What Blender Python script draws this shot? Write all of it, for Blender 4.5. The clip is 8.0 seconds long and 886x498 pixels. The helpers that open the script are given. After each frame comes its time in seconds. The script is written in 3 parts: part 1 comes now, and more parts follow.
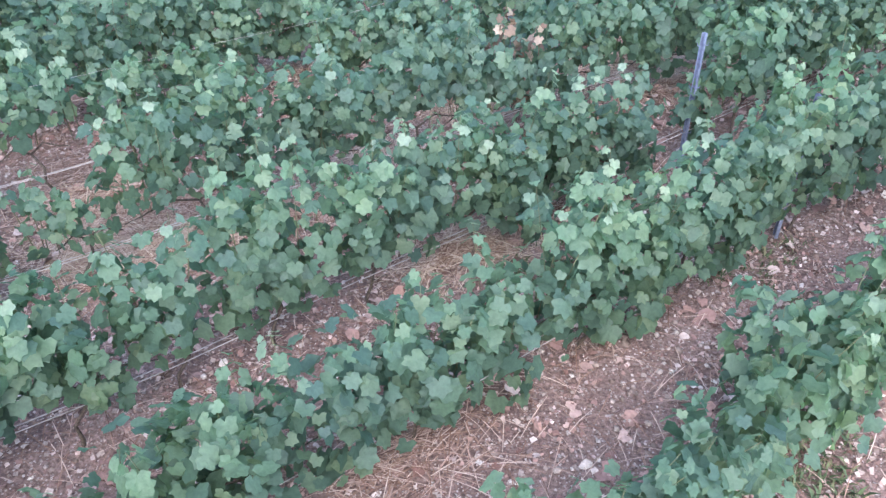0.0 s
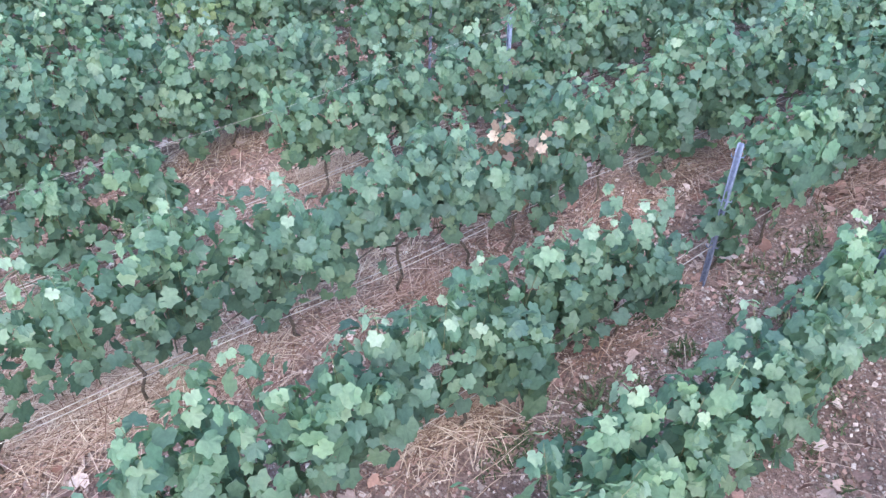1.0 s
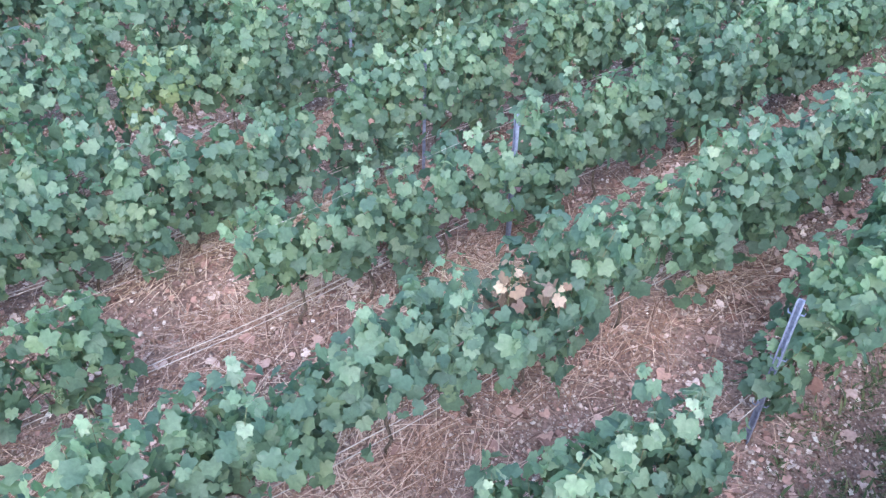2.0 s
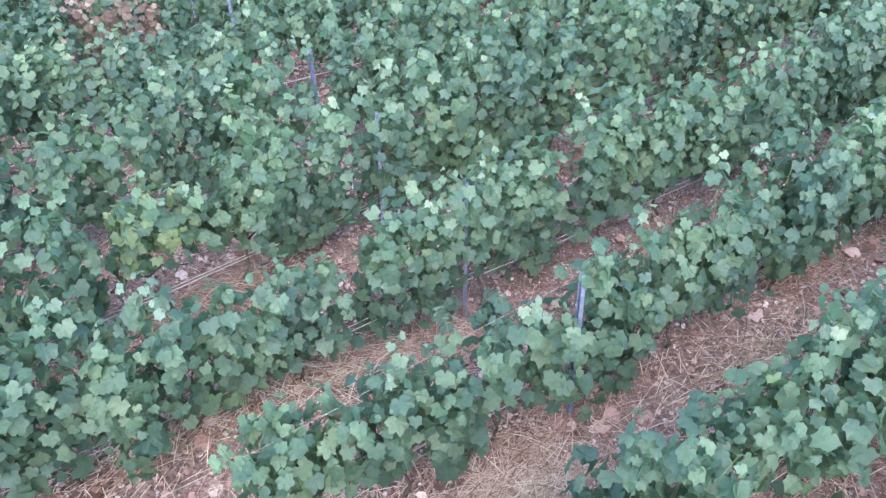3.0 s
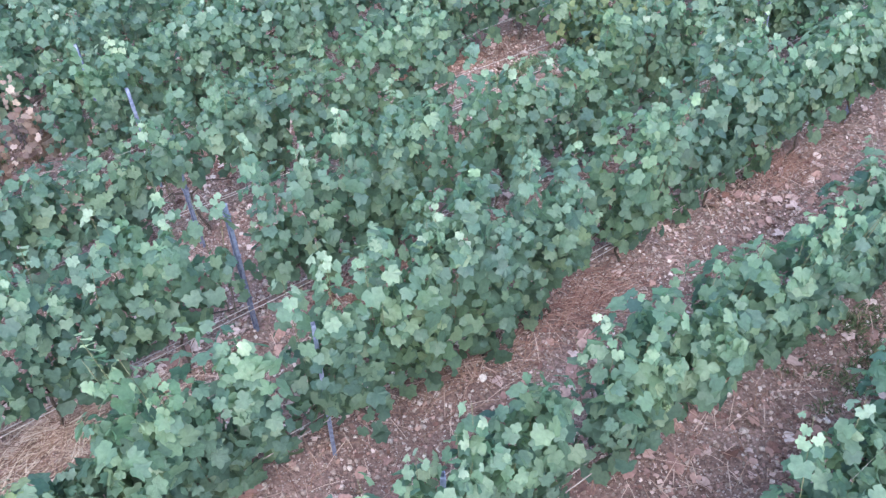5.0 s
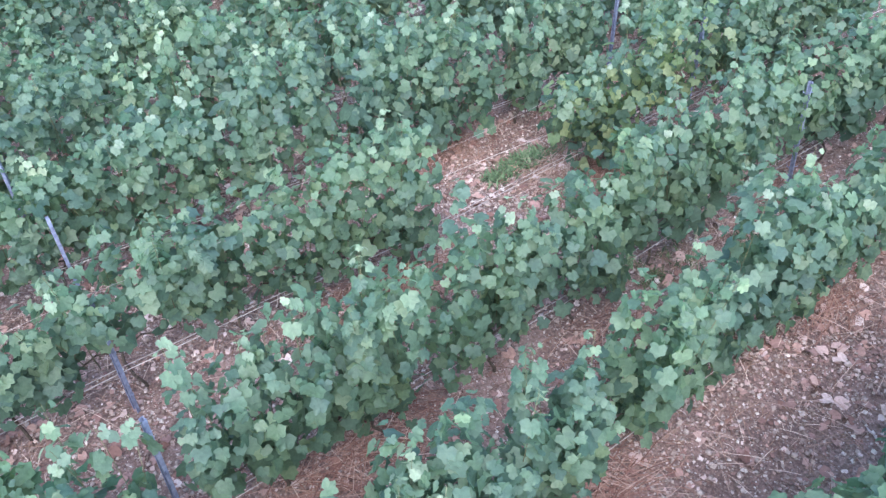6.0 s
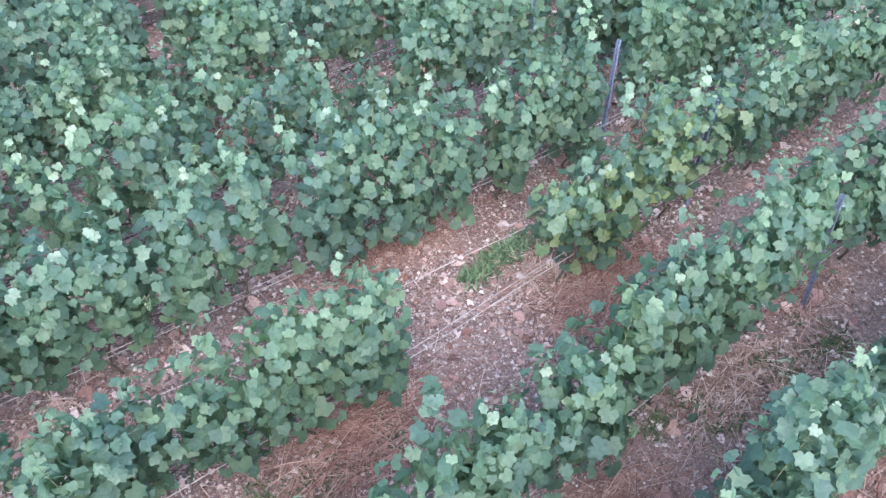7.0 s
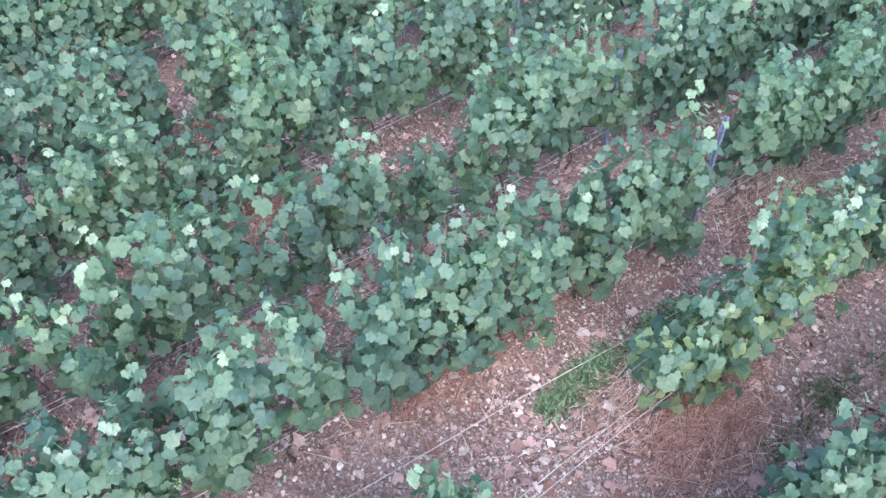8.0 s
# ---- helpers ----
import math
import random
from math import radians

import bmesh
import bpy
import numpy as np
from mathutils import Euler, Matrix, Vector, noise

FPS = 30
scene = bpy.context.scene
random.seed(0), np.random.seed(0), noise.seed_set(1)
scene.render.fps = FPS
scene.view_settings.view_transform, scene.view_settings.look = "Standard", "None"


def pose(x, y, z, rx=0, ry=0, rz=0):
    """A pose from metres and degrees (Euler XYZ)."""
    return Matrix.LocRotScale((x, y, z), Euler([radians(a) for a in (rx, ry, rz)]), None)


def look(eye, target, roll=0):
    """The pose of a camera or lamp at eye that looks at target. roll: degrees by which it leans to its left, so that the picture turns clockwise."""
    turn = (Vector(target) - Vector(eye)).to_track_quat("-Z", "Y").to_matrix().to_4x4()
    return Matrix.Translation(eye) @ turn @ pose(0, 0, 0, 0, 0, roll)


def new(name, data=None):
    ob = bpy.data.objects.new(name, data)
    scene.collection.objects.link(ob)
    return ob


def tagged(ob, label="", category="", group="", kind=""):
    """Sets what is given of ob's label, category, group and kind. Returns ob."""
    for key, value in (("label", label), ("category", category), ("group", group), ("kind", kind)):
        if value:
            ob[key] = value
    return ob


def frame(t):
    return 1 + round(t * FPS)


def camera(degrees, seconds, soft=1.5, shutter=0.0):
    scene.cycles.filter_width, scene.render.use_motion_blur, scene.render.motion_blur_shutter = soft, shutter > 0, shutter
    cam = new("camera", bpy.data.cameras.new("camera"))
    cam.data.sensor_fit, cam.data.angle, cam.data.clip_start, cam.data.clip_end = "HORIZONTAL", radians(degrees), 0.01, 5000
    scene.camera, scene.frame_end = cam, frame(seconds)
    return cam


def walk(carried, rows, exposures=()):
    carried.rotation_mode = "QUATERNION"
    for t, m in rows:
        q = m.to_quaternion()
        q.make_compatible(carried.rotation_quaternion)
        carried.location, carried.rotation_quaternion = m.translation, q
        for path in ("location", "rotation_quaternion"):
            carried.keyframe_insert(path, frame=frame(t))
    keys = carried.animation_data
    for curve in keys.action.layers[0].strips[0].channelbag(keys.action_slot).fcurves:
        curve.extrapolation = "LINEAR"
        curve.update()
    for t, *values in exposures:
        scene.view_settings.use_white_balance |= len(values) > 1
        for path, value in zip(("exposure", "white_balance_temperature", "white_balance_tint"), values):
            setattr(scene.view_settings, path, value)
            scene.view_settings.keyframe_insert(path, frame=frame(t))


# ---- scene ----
cam = camera(60.2, 8.0, 1.42)
PATH = [
    (0, (0.428, 0.397, 3.011), (0.345, 1.97, 1.779), -0.1),
    (0.5, (0.432, 1.061, 3.208), (0.347, 2.595, 1.928), -0.3),
    (0.6, (0.436, 1.186, 3.239), (0.35, 2.713, 1.951), -0.5),
    (1, (0.402, 1.748, 3.383), (0.344, 3.241, 2.054), 0.3),
    (1.5, (0.381, 2.317, 3.474), (0.355, 3.801, 2.133), 1.3),
    (1.7, (0.365, 2.545, 3.513), (0.341, 4.025, 2.169), 1.3),
    (2.8, (0.261, 3.728, 3.494), (0.125, 5.268, 2.225), -2.5),
    (3, (0.22, 3.966, 3.49), (0.092, 5.527, 2.246), -2.0),
    (3.5, (0.167, 4.498, 3.511), (0.049, 6.074, 2.286), -1.4),
    (4, (0.132, 4.959, 3.561), (0.013, 6.477, 2.264), -1.7),
    (4.5, (0.128, 5.461, 3.697), (0.025, 6.958, 2.374), -3.2),
    (4.7, (0.185, 5.682, 3.714), (0.106, 7.173, 2.383), -3.4),
    (5.8, (0.169, 7.115, 3.829), (0.122, 8.62, 2.513), -2.0),
    (6, (0.221, 7.421, 3.873), (0.181, 8.915, 2.545), -2.0),
    (6.5, (0.299, 8.143, 4.04), (0.298, 9.59, 2.66), -1.6),
    (7, (0.257, 8.873, 4.198), (0.279, 10.27, 2.767), -0.0),
    (7.5, (0.029, 9.573, 4.25), (0.022, 10.922, 2.773), -0.2),
    (8, (-0.136, 10.307, 4.338), (-0.143, 11.601, 2.813), -0.2),
]
# the camera's own exposure drifts a little on the way
STOPS = [(0, 2.59), (0.5, 2.64), (1, 2.72), (1.5, 2.75), (3, 2.72), (4.5, 2.70), (6, 2.74), (8, 2.78)]
walk(cam, [(t, look(eye, target, roll)) for t, eye, target, roll in PATH], STOPS)

# ---- sky: even overcast evening light ----
world = bpy.data.worlds.new("overcast_sky")
scene.world = world
world.use_nodes = True
wn = world.node_tree
sky = wn.nodes.new("ShaderNodeTexSky")
sky.sky_type, sky.sun_disc = "NISHITA", False
sky.sun_elevation, sky.sun_rotation = radians(42), radians(175)
sky.air_density, sky.dust_density, sky.ozone_density = 1.0, 1.5, 2.0
wn.links.new(sky.outputs[0], wn.nodes["Background"].inputs[0])
wn.nodes["Background"].inputs[1].default_value = 0.15
sun_data = bpy.data.lights.new("sun", "SUN")
sun_data.energy, sun_data.angle, sun_data.color = 0.85, radians(80), (1.0, 0.94, 0.935)
sun = new("sun", sun_data)
sun.matrix_world = look((0.7, -8, 7.2), (0, 0, 0))

# ---- layout: rows of vines run at 36 degrees to the flight ----
ROW_TURN = radians(36.0)
CS, SN = math.cos(ROW_TURN), math.sin(ROW_TURN)
# where each row lies across: at s = 0, and its drift for each metre along
ROW_LINE = [(-2.1, 0.0), (-1.05, 0.0), (-0.05, 0.03), (0.93, 0.055), (2.0, 0.05), (2.96, 0.055), (4.14, 0.0), (5.17, 0.012), (6.2, 0.0), (7.1, 0.04), (8.22, 0.02), (9.47, 0.006), (10.85, -0.04), (11.8, -0.035),
            (12.6, 0.0), (13.65, 0.0), (14.75, 0.0), (15.85, 0.0), (16.95, 0.0), (18.05, 0.0), (19.15, 0.0)]
FIRST = 3  # ROW_LINE[FIRST + k] is row k


def along(s, u, z=0.0):
    """Metres along and across the rows, to world metres."""
    return Vector((s * CS - u * SN, s * SN + u * CS, z))


def row_u(i, s):
    """Metres across of the i-th row of ROW_LINE at s metres along it."""
    return ROW_LINE[i][0] + ROW_LINE[i][1] * s


rng = np.random.default_rng(11)
NOISE = rng.random((64, 64))


def value_noise(x, y):
    """Smooth noise, 0 to 1, one lattice cell a metre."""
    xi, yi = np.floor(x).astype(int), np.floor(y).astype(int)
    fx, fy = x - xi, y - yi
    fx, fy = fx * fx * (3 - 2 * fx), fy * fy * (3 - 2 * fy)
    a, b = NOISE[xi % 64, yi % 64], NOISE[(xi + 1) % 64, yi % 64]
    c, d = NOISE[xi % 64, (yi + 1) % 64], NOISE[(xi + 1) % 64, (yi + 1) % 64]
    return (a * (1 - fx) + b * fx) * (1 - fy) + (c * (1 - fx) + d * fx) * fy


def ground_z(x, y):
    x, y = np.asarray(x, float), np.asarray(y, float)
    u = -x * SN + y * CS
    ridge = np.cos((u - 3.1) / 1.06 * 2 * math.pi) * 0.018
    near = np.exp(-((x / 14) ** 2) - ((y - 10) / 18) ** 2)
    lumps = 0.06 * (value_noise(x * 0.9 + 9, y * 0.9) - 0.5) + 0.035 * (value_noise(x * 3.1, y * 3.1 + 5) - 0.5) + 0.02 * (value_noise(x * 8.3, y * 8.3) - 0.5) + 0.012 * (value_noise(x * 19, y * 19) - 0.5)
    return (ridge + lumps) * near - 0.02


# ---- materials ----
def material(name, roughness=0.8, specular=0.3):
    m = bpy.data.materials.new(name)
    m.use_nodes = True
    b = m.node_tree.nodes["Principled BSDF"]
    b.inputs["Roughness"].default_value = roughness
    b.inputs["Specular IOR Level"].default_value = specular
    return m, m.node_tree, b


def node(tree, kind, **values):
    n = tree.nodes.new(kind)
    for key, value in values.items():
        n.inputs[key].default_value = value
    return n


def ramp(tree, factor, stops):
    r = tree.nodes.new("ShaderNodeValToRGB")
    while len(r.color_ramp.elements) < len(stops):
        r.color_ramp.elements.new(0.5)
    for e, (place, colour) in zip(r.color_ramp.elements, stops):
        e.position, e.color = place, (*colour, 1)
    tree.links.new(factor, r.inputs[0])
    return r.outputs[0]


def mixed(tree, factor, a, b, how="MIX"):
    n = tree.nodes.new("ShaderNodeMix")
    n.data_type, n.blend_type = "RGBA", how
    for socket, value in ((n.inputs[0], factor), (n.inputs[6], a), (n.inputs[7], b)):
        if isinstance(value, bpy.types.NodeSocket):
            tree.links.new(value, socket)
        elif isinstance(value, tuple):
            socket.default_value = (*value, 1)
        else:
            socket.default_value = value
    return n.outputs[2]


def noise_of(tree, scale, detail=3.0, rough=0.55):
    co = tree.nodes.new("ShaderNodeNewGeometry")
    n = node(tree, "ShaderNodeTexNoise", Scale=scale, Detail=detail, Roughness=rough)
    tree.links.new(co.outputs["Position"], n.inputs["Vector"])
    return n.outputs["Fac"]


def bump(tree, b, height, strength, distance):
    n = node(tree, "ShaderNodeBump", Strength=strength, Distance=distance)
    tree.links.new(height, n.inputs["Height"])
    tree.links.new(n.outputs[0], b.inputs["Normal"])


def leaf_material(name, stops, single, through_light=0.6, rough=0.5):
    m, t, b = material(name, rough, 0.5)
    if single:
        r = t.nodes.new("ShaderNodeObjectInfo").outputs["Random"]
    else:
        r = t.nodes.new("ShaderNodeNewGeometry").outputs["Random Per Island"]
    colour = ramp(t, r, stops)
    blotch = ramp(t, noise_of(t, 45.0, 2.0), [(0.3, (0.84, 0.85, 0.86)), (0.7, (1.13, 1.12, 1.1))])
    colour = mixed(t, 1.0, colour, blotch, "MULTIPLY")
    wide = ramp(t, noise_of(t, 1.1, 2.0), [(0.35, (0.86, 0.88, 0.94)), (0.65, (1.1, 1.08, 0.98))])
    colour = mixed(t, 1.0, colour, wide, "MULTIPLY")
    t.links.new(colour, b.inputs["Base Color"])
    bump(t, b, noise_of(t, 55.0, 3.0), 0.6, 0.008)
    tr = t.nodes.new("ShaderNodeBsdfTranslucent")
    warm = mixed(t, 1.0, colour, (1.1, 1.15, 0.85), "MULTIPLY")
    t.links.new(warm, tr.inputs["Color"])
    mix = node(t, "ShaderNodeMixShader", Fac=through_light)
    t.links.new(b.outputs[0], mix.inputs[1])
    t.links.new(tr.outputs[0], mix.inputs[2])
    t.links.new(mix.outputs[0], t.nodes["Material Output"].inputs["Surface"])
    return m


GREEN = [(0.0, (0.088, 0.160, 0.134)), (0.35, (0.106, 0.186, 0.146)), (0.75, (0.130, 0.214, 0.158)), (1.0, (0.172, 0.250, 0.168))]
YOUNG = [(0.0, (0.11, 0.195, 0.14)), (0.6, (0.145, 0.235, 0.17)), (1.0, (0.195, 0.28, 0.205))]
PALE = [(0.0, (0.18, 0.265, 0.205)), (1.0, (0.30, 0.375, 0.305))]
YELLOW = [(0.0, (0.13, 0.205, 0.12)), (0.6, (0.185, 0.265, 0.15)), (1.0, (0.27, 0.33, 0.19))]
BROWN = [(0.0, (0.17, 0.105, 0.09)), (0.6, (0.32, 0.225, 0.2)), (1.0, (0.50, 0.39, 0.355))]
LEAF = {key: (leaf_material("leaf_" + key, stops, False), leaf_material("single_leaf_" + key, stops, True)) for key, stops in (("green", GREEN), ("young", YOUNG), ("pale", PALE), ("yellow", YELLOW), ("brown", BROWN))}
HUES = ["green", "young", "pale", "yellow", "brown"]

bark, bt, bb = material("vine_bark", 0.9, 0.2)
bt.links.new(ramp(bt, noise_of(bt, 60.0, 4.0), [(0.3, (0.05, 0.041, 0.036)), (0.7, (0.14, 0.112, 0.097))]), bb.inputs["Base Color"])
bump(bt, bb, noise_of(bt, 120.0, 4.0), 0.8, 0.01)
stem, st, sb = material("green_shoot", 0.6, 0.3)
st.links.new(ramp(st, noise_of(st, 20.0), [(0.3, (0.08, 0.10, 0.05)), (0.7, (0.15, 0.14, 0.08))]), sb.inputs["Base Color"])

grape_mat, grt, grb = material("green_grape", 0.35, 0.5)
grt.links.new(ramp(grt, noise_of(grt, 90.0, 2.0), [(0.3, (0.075, 0.13, 0.07)), (0.55, (0.11, 0.17, 0.09)), (0.75, (0.16, 0.21, 0.125))]), grb.inputs["Base Color"])

steel, gt, gb = material("galvanised_steel", 0.45, 0.5)
gb.inputs["Metallic"].default_value = 0.4
gt.links.new(ramp(gt, noise_of(gt, 35.0, 4.0), [(0.3, (0.12, 0.145, 0.23)), (0.7, (0.26, 0.30, 0.43))]), gb.inputs["Base Color"])
bump(gt, gb, noise_of(gt, 200.0, 2.0), 0.2, 0.002)
wire_mat, wt, wb = material("weathered_wire", 0.5, 0.5)
wb.inputs["Metallic"].default_value = 0.3
wt.links.new(ramp(wt, noise_of(wt, 12.0), [(0.3, (0.33, 0.29, 0.28)), (0.7, (0.58, 0.53, 0.51))]), wb.inputs["Base Color"])

soil, t, b = material("stony_soil", 0.95, 0.15)
base = ramp(t, noise_of(t, 1.3, 5.0, 0.6), [(0.3, (0.176, 0.118, 0.108)), (0.5, (0.222, 0.152, 0.139)), (0.7, (0.296, 0.213, 0.198))])
grit = ramp(t, noise_of(t, 42.0, 6.0, 0.7), [(0.32, (0.52, 0.50, 0.50)), (0.5, (0.95, 0.95, 0.95)), (0.72, (1.7, 1.65, 1.65))])
colour = mixed(t, 1.0, base, grit, "MULTIPLY")
chips = node(t, "ShaderNodeTexVoronoi", Scale=55.0)
pos = t.nodes.new("ShaderNodeNewGeometry")
t.links.new(pos.outputs["Position"], chips.inputs["Vector"])
chip = ramp(t, chips.outputs["Distance"], [(0.0, (1, 1, 1)), (0.26, (1, 1, 1)), (0.36, (0, 0, 0))])
some = ramp(t, noise_of(t, 17.0, 2.0), [(0.44, (0, 0, 0)), (0.54, (1, 1, 1))])
both = mixed(t, 1.0, chip, some, "MULTIPLY")
tint = ramp(t, noise_of(t, 30.0, 1.0), [(0.35, (0.22, 0.16, 0.145)), (0.65, (0.46, 0.40, 0.385))])
t.links.new(mixed(t, both, colour, tint), b.inputs["Base Color"])
bump(t, b, noise_of(t, 38.0, 6.0, 0.7), 0.9, 0.03)

stone_mat, t, b = material("limestone", 0.85, 0.25)
r = t.nodes.new("ShaderNodeNewGeometry").outputs["Random Per Island"]
c = ramp(t, r, [(0.0, (0.20, 0.145, 0.13)), (0.5, (0.36, 0.29, 0.27)), (0.85, (0.48, 0.40, 0.38)), (1.0, (0.60, 0.55, 0.53))])
t.links.new(mixed(t, 1.0, c, ramp(t, noise_of(t, 70.0, 4.0), [(0.3, (0.7, 0.68, 0.66)), (0.7, (1.15, 1.14, 1.12))]), "MULTIPLY"), b.inputs["Base Color"])
bump(t, b, noise_of(t, 110.0, 3.0), 0.6, 0.008)
single_stone, t, b = material("single_limestone", 0.85, 0.25)
r = t.nodes.new("ShaderNodeObjectInfo").outputs["Random"]
c = ramp(t, r, [(0.0, (0.22, 0.16, 0.14)), (0.5, (0.36, 0.29, 0.27)), (0.8, (0.54, 0.48, 0.46)), (1.0, (0.76, 0.73, 0.71))])
t.links.new(mixed(t, 1.0, c, ramp(t, noise_of(t, 70.0, 4.0), [(0.3, (0.7, 0.68, 0.66)), (0.7, (1.15, 1.14, 1.12))]), "MULTIPLY"), b.inputs["Base Color"])
bump(t, b, noise_of(t, 110.0, 3.0), 0.6, 0.008)


def island_material(name, stops, rough=0.85):
    m, t, b = material(name, rough, 0.2)
    r = t.nodes.new("ShaderNodeNewGeometry").outputs["Random Per Island"]
    c = ramp(t, r, stops)
    t.links.new(mixed(t, 1.0, c, ramp(t, noise_of(t, 50.0), [(0.3, (0.75, 0.75, 0.75)), (0.7, (1.15, 1.15, 1.15))]), "MULTIPLY"), b.inputs["Base Color"])
    return m


straw_mat = island_material("dry_straw", [(0.0, (0.13, 0.075, 0.06)), (0.35, (0.29, 0.175, 0.135)), (0.7, (0.42, 0.295, 0.25)), (1.0, (0.58, 0.46, 0.40))])
pale_mat = island_material("pale_straw", [(0.0, (0.17, 0.11, 0.085)), (0.35, (0.36, 0.25, 0.19)), (0.7, (0.52, 0.40, 0.32)), (1.0, (0.68, 0.57, 0.48))])
rust_mat = island_material("rusty_straw", [(0.0, (0.12, 0.062, 0.05)), (0.35, (0.24, 0.125, 0.10)), (0.7, (0.33, 0.19, 0.155)), (1.0, (0.46, 0.33, 0.28))])
litter_mat = island_material("fallen_leaf", [(0.0, (0.16, 0.085, 0.07)), (0.3, (0.28, 0.175, 0.165)), (0.6, (0.36, 0.225, 0.195)), (0.85, (0.46, 0.34, 0.32)), (1.0, (0.58, 0.48, 0.46))])
grass_mat = island_material("weed_blades", [(0.0, (0.07, 0.12, 0.065)), (0.6, (0.105, 0.17, 0.09)), (1.0, (0.16, 0.22, 0.13))], 0.6)
weed_mat = island_material("dull_weed", [(0.0, (0.05, 0.075, 0.04)), (0.6, (0.08, 0.11, 0.055)), (1.0, (0.16, 0.15, 0.09))], 0.7)
paper_mat, t, b = material("paper", 0.8, 0.2)
b.inputs["Base Color"].default_value = (0.62, 0.60, 0.72, 1)


# ---- mesh helpers ----
def mesh_of(name, verts, faces, mats, slots=None, smooth=False):
    me = bpy.data.meshes.new(name)
    me.from_pydata(verts, [], faces)
    for m in mats:
        me.materials.append(m)
    if slots is not None:
        me.polygons.foreach_set("material_index", np.asarray(slots, dtype=np.int32))
    if smooth:
        me.polygons.foreach_set("use_smooth", np.ones(len(me.polygons), dtype=bool))
    me.update()
    return me


def many(name, shape, places, bases, mats, slots=None, smooth=False):
    """One mesh of copies of a small shape (verts, tris): each at a place with its own 3 x 3 base."""
    v, f = np.array(shape[0], float), np.array(shape[1], int)
    n = len(places)
    verts = (np.einsum("nij,vj->nvi", bases, v) + places[:, None]).reshape(-1, 3)
    faces = (f[None] + (np.arange(n) * len(v))[:, None, None]).reshape(-1, 3)
    me = bpy.data.meshes.new(name)
    me.vertices.add(len(verts))
    me.vertices.foreach_set("co", verts.ravel())
    me.loops.add(faces.size)
    me.loops.foreach_set("vertex_index", faces.ravel().astype(np.int32))
    me.polygons.add(len(faces))
    me.polygons.foreach_set("loop_start", np.arange(0, faces.size, 3, dtype=np.int32))
    for m in mats:
        me.materials.append(m)
    if slots is not None:
        me.polygons.foreach_set("material_index", np.repeat(np.asarray(slots, dtype=np.int32), len(f)))
    if smooth:
        me.polygons.foreach_set("use_smooth", np.ones(len(faces), dtype=bool))
    me.update(calc_edges=True)
    me.validate()
    return me


def put(name, me, parent=None, label="", kind=""):
    ob = new(name, me)
    ob.parent = parent
    return tagged(ob, label, "", "", kind)


def tube(points, radii, sides=6):
    """Verts and faces of a bent, tapered tube."""
    verts, faces = [], []
    pts = [Vector(p) for p in points]
    for i, p in enumerate(pts):
        d = (pts[min(i + 1, len(pts) - 1)] - pts[max(i - 1, 0)]).normalized()
        a = d.orthogonal().normalized()
        c = d.cross(a)
        for k in range(sides):
            w = 2 * math.pi * k / sides
            verts.append(p + (a * math.cos(w) + c * math.sin(w)) * radii[i])
    for i in range(len(pts) - 1):
        for k in range(sides):
            q = i * sides
            faces.append((q + k, q + (k + 1) % sides, q + sides + (k + 1) % sides, q + sides + k))
    faces.append(tuple(range(sides - 1, -1, -1)))
    faces.append(tuple(range(len(verts) - sides, len(verts))))
    return verts, faces


def joined(pieces):
    verts, faces = [], []
    for v, f in pieces:
        faces += [tuple(i + len(verts) for i in face) for face in f]
        verts += v
    return verts, faces


# half of a vine leaf's outline from its tip round to the stalk: degrees, radius
OUTLINE = [(0, 0.59), (13, 0.51), (28, 0.435), (40, 0.495), (52, 0.56), (66, 0.495), (82, 0.43), (96, 0.48), (112, 0.515), (128, 0.45), (146, 0.41), (165, 0.33), (180, 0.14)]


def leaf_shape(step, cup, droop, fold, twist, seed=0, lobed=1.0):
    """A shallowly five-lobed vine leaf about 1 across: notched base, mid vein and a bent blade."""
    lr = random.Random(seed)
    half = OUTLINE[::step]
    ring = half + [(360 - a, r) for a, r in half[-2:0:-1]]
    flat = [(0.0, 0.40)]
    for a, r in ring:
        a, r = math.radians(90 - a + lr.uniform(-4, 4)), (r if r < 0.3 else 0.49 + (r - 0.49) * lobed) * lr.uniform(0.93, 1.06)
        flat.append((1.04 * r * math.cos(a), 0.42 + r * math.sin(a)))
    verts = [(x, y - 0.1, fold * abs(x) - cup * (x * x) - droop * max(0.0, y - 0.3) ** 2 + twist * x * (y - 0.3) + (lr.uniform(-0.035, 0.035) if i else -0.03)) for i, (x, y) in enumerate(flat)]
    n = len(ring)
    return verts, [(0, 1 + (i + 1) % n, 1 + i) for i in range(n)]


LEAVES = [leaf_shape(1, *bend) for bend in ((0.45, 0.45, 0.14, 0.1, 1, 1.0), (0.2, 0.8, 0.3, 0.25, 2, 0.9), (0.8, 0.35, -0.1, -0.3, 3, 1.15), (0.4, 0.7, 0.22, 0.35, 4, 1.05))]
FAR_LEAF = leaf_shape(2, 0.35, 0.4, 0.12, 0.1, 5)
PLAIN = [leaf_shape(2, 0.35, 0.6, 0.25, 0.15, 7, 1.1), leaf_shape(2, 0.6, 0.35, 0.1, -0.25, 8, 1.1)]


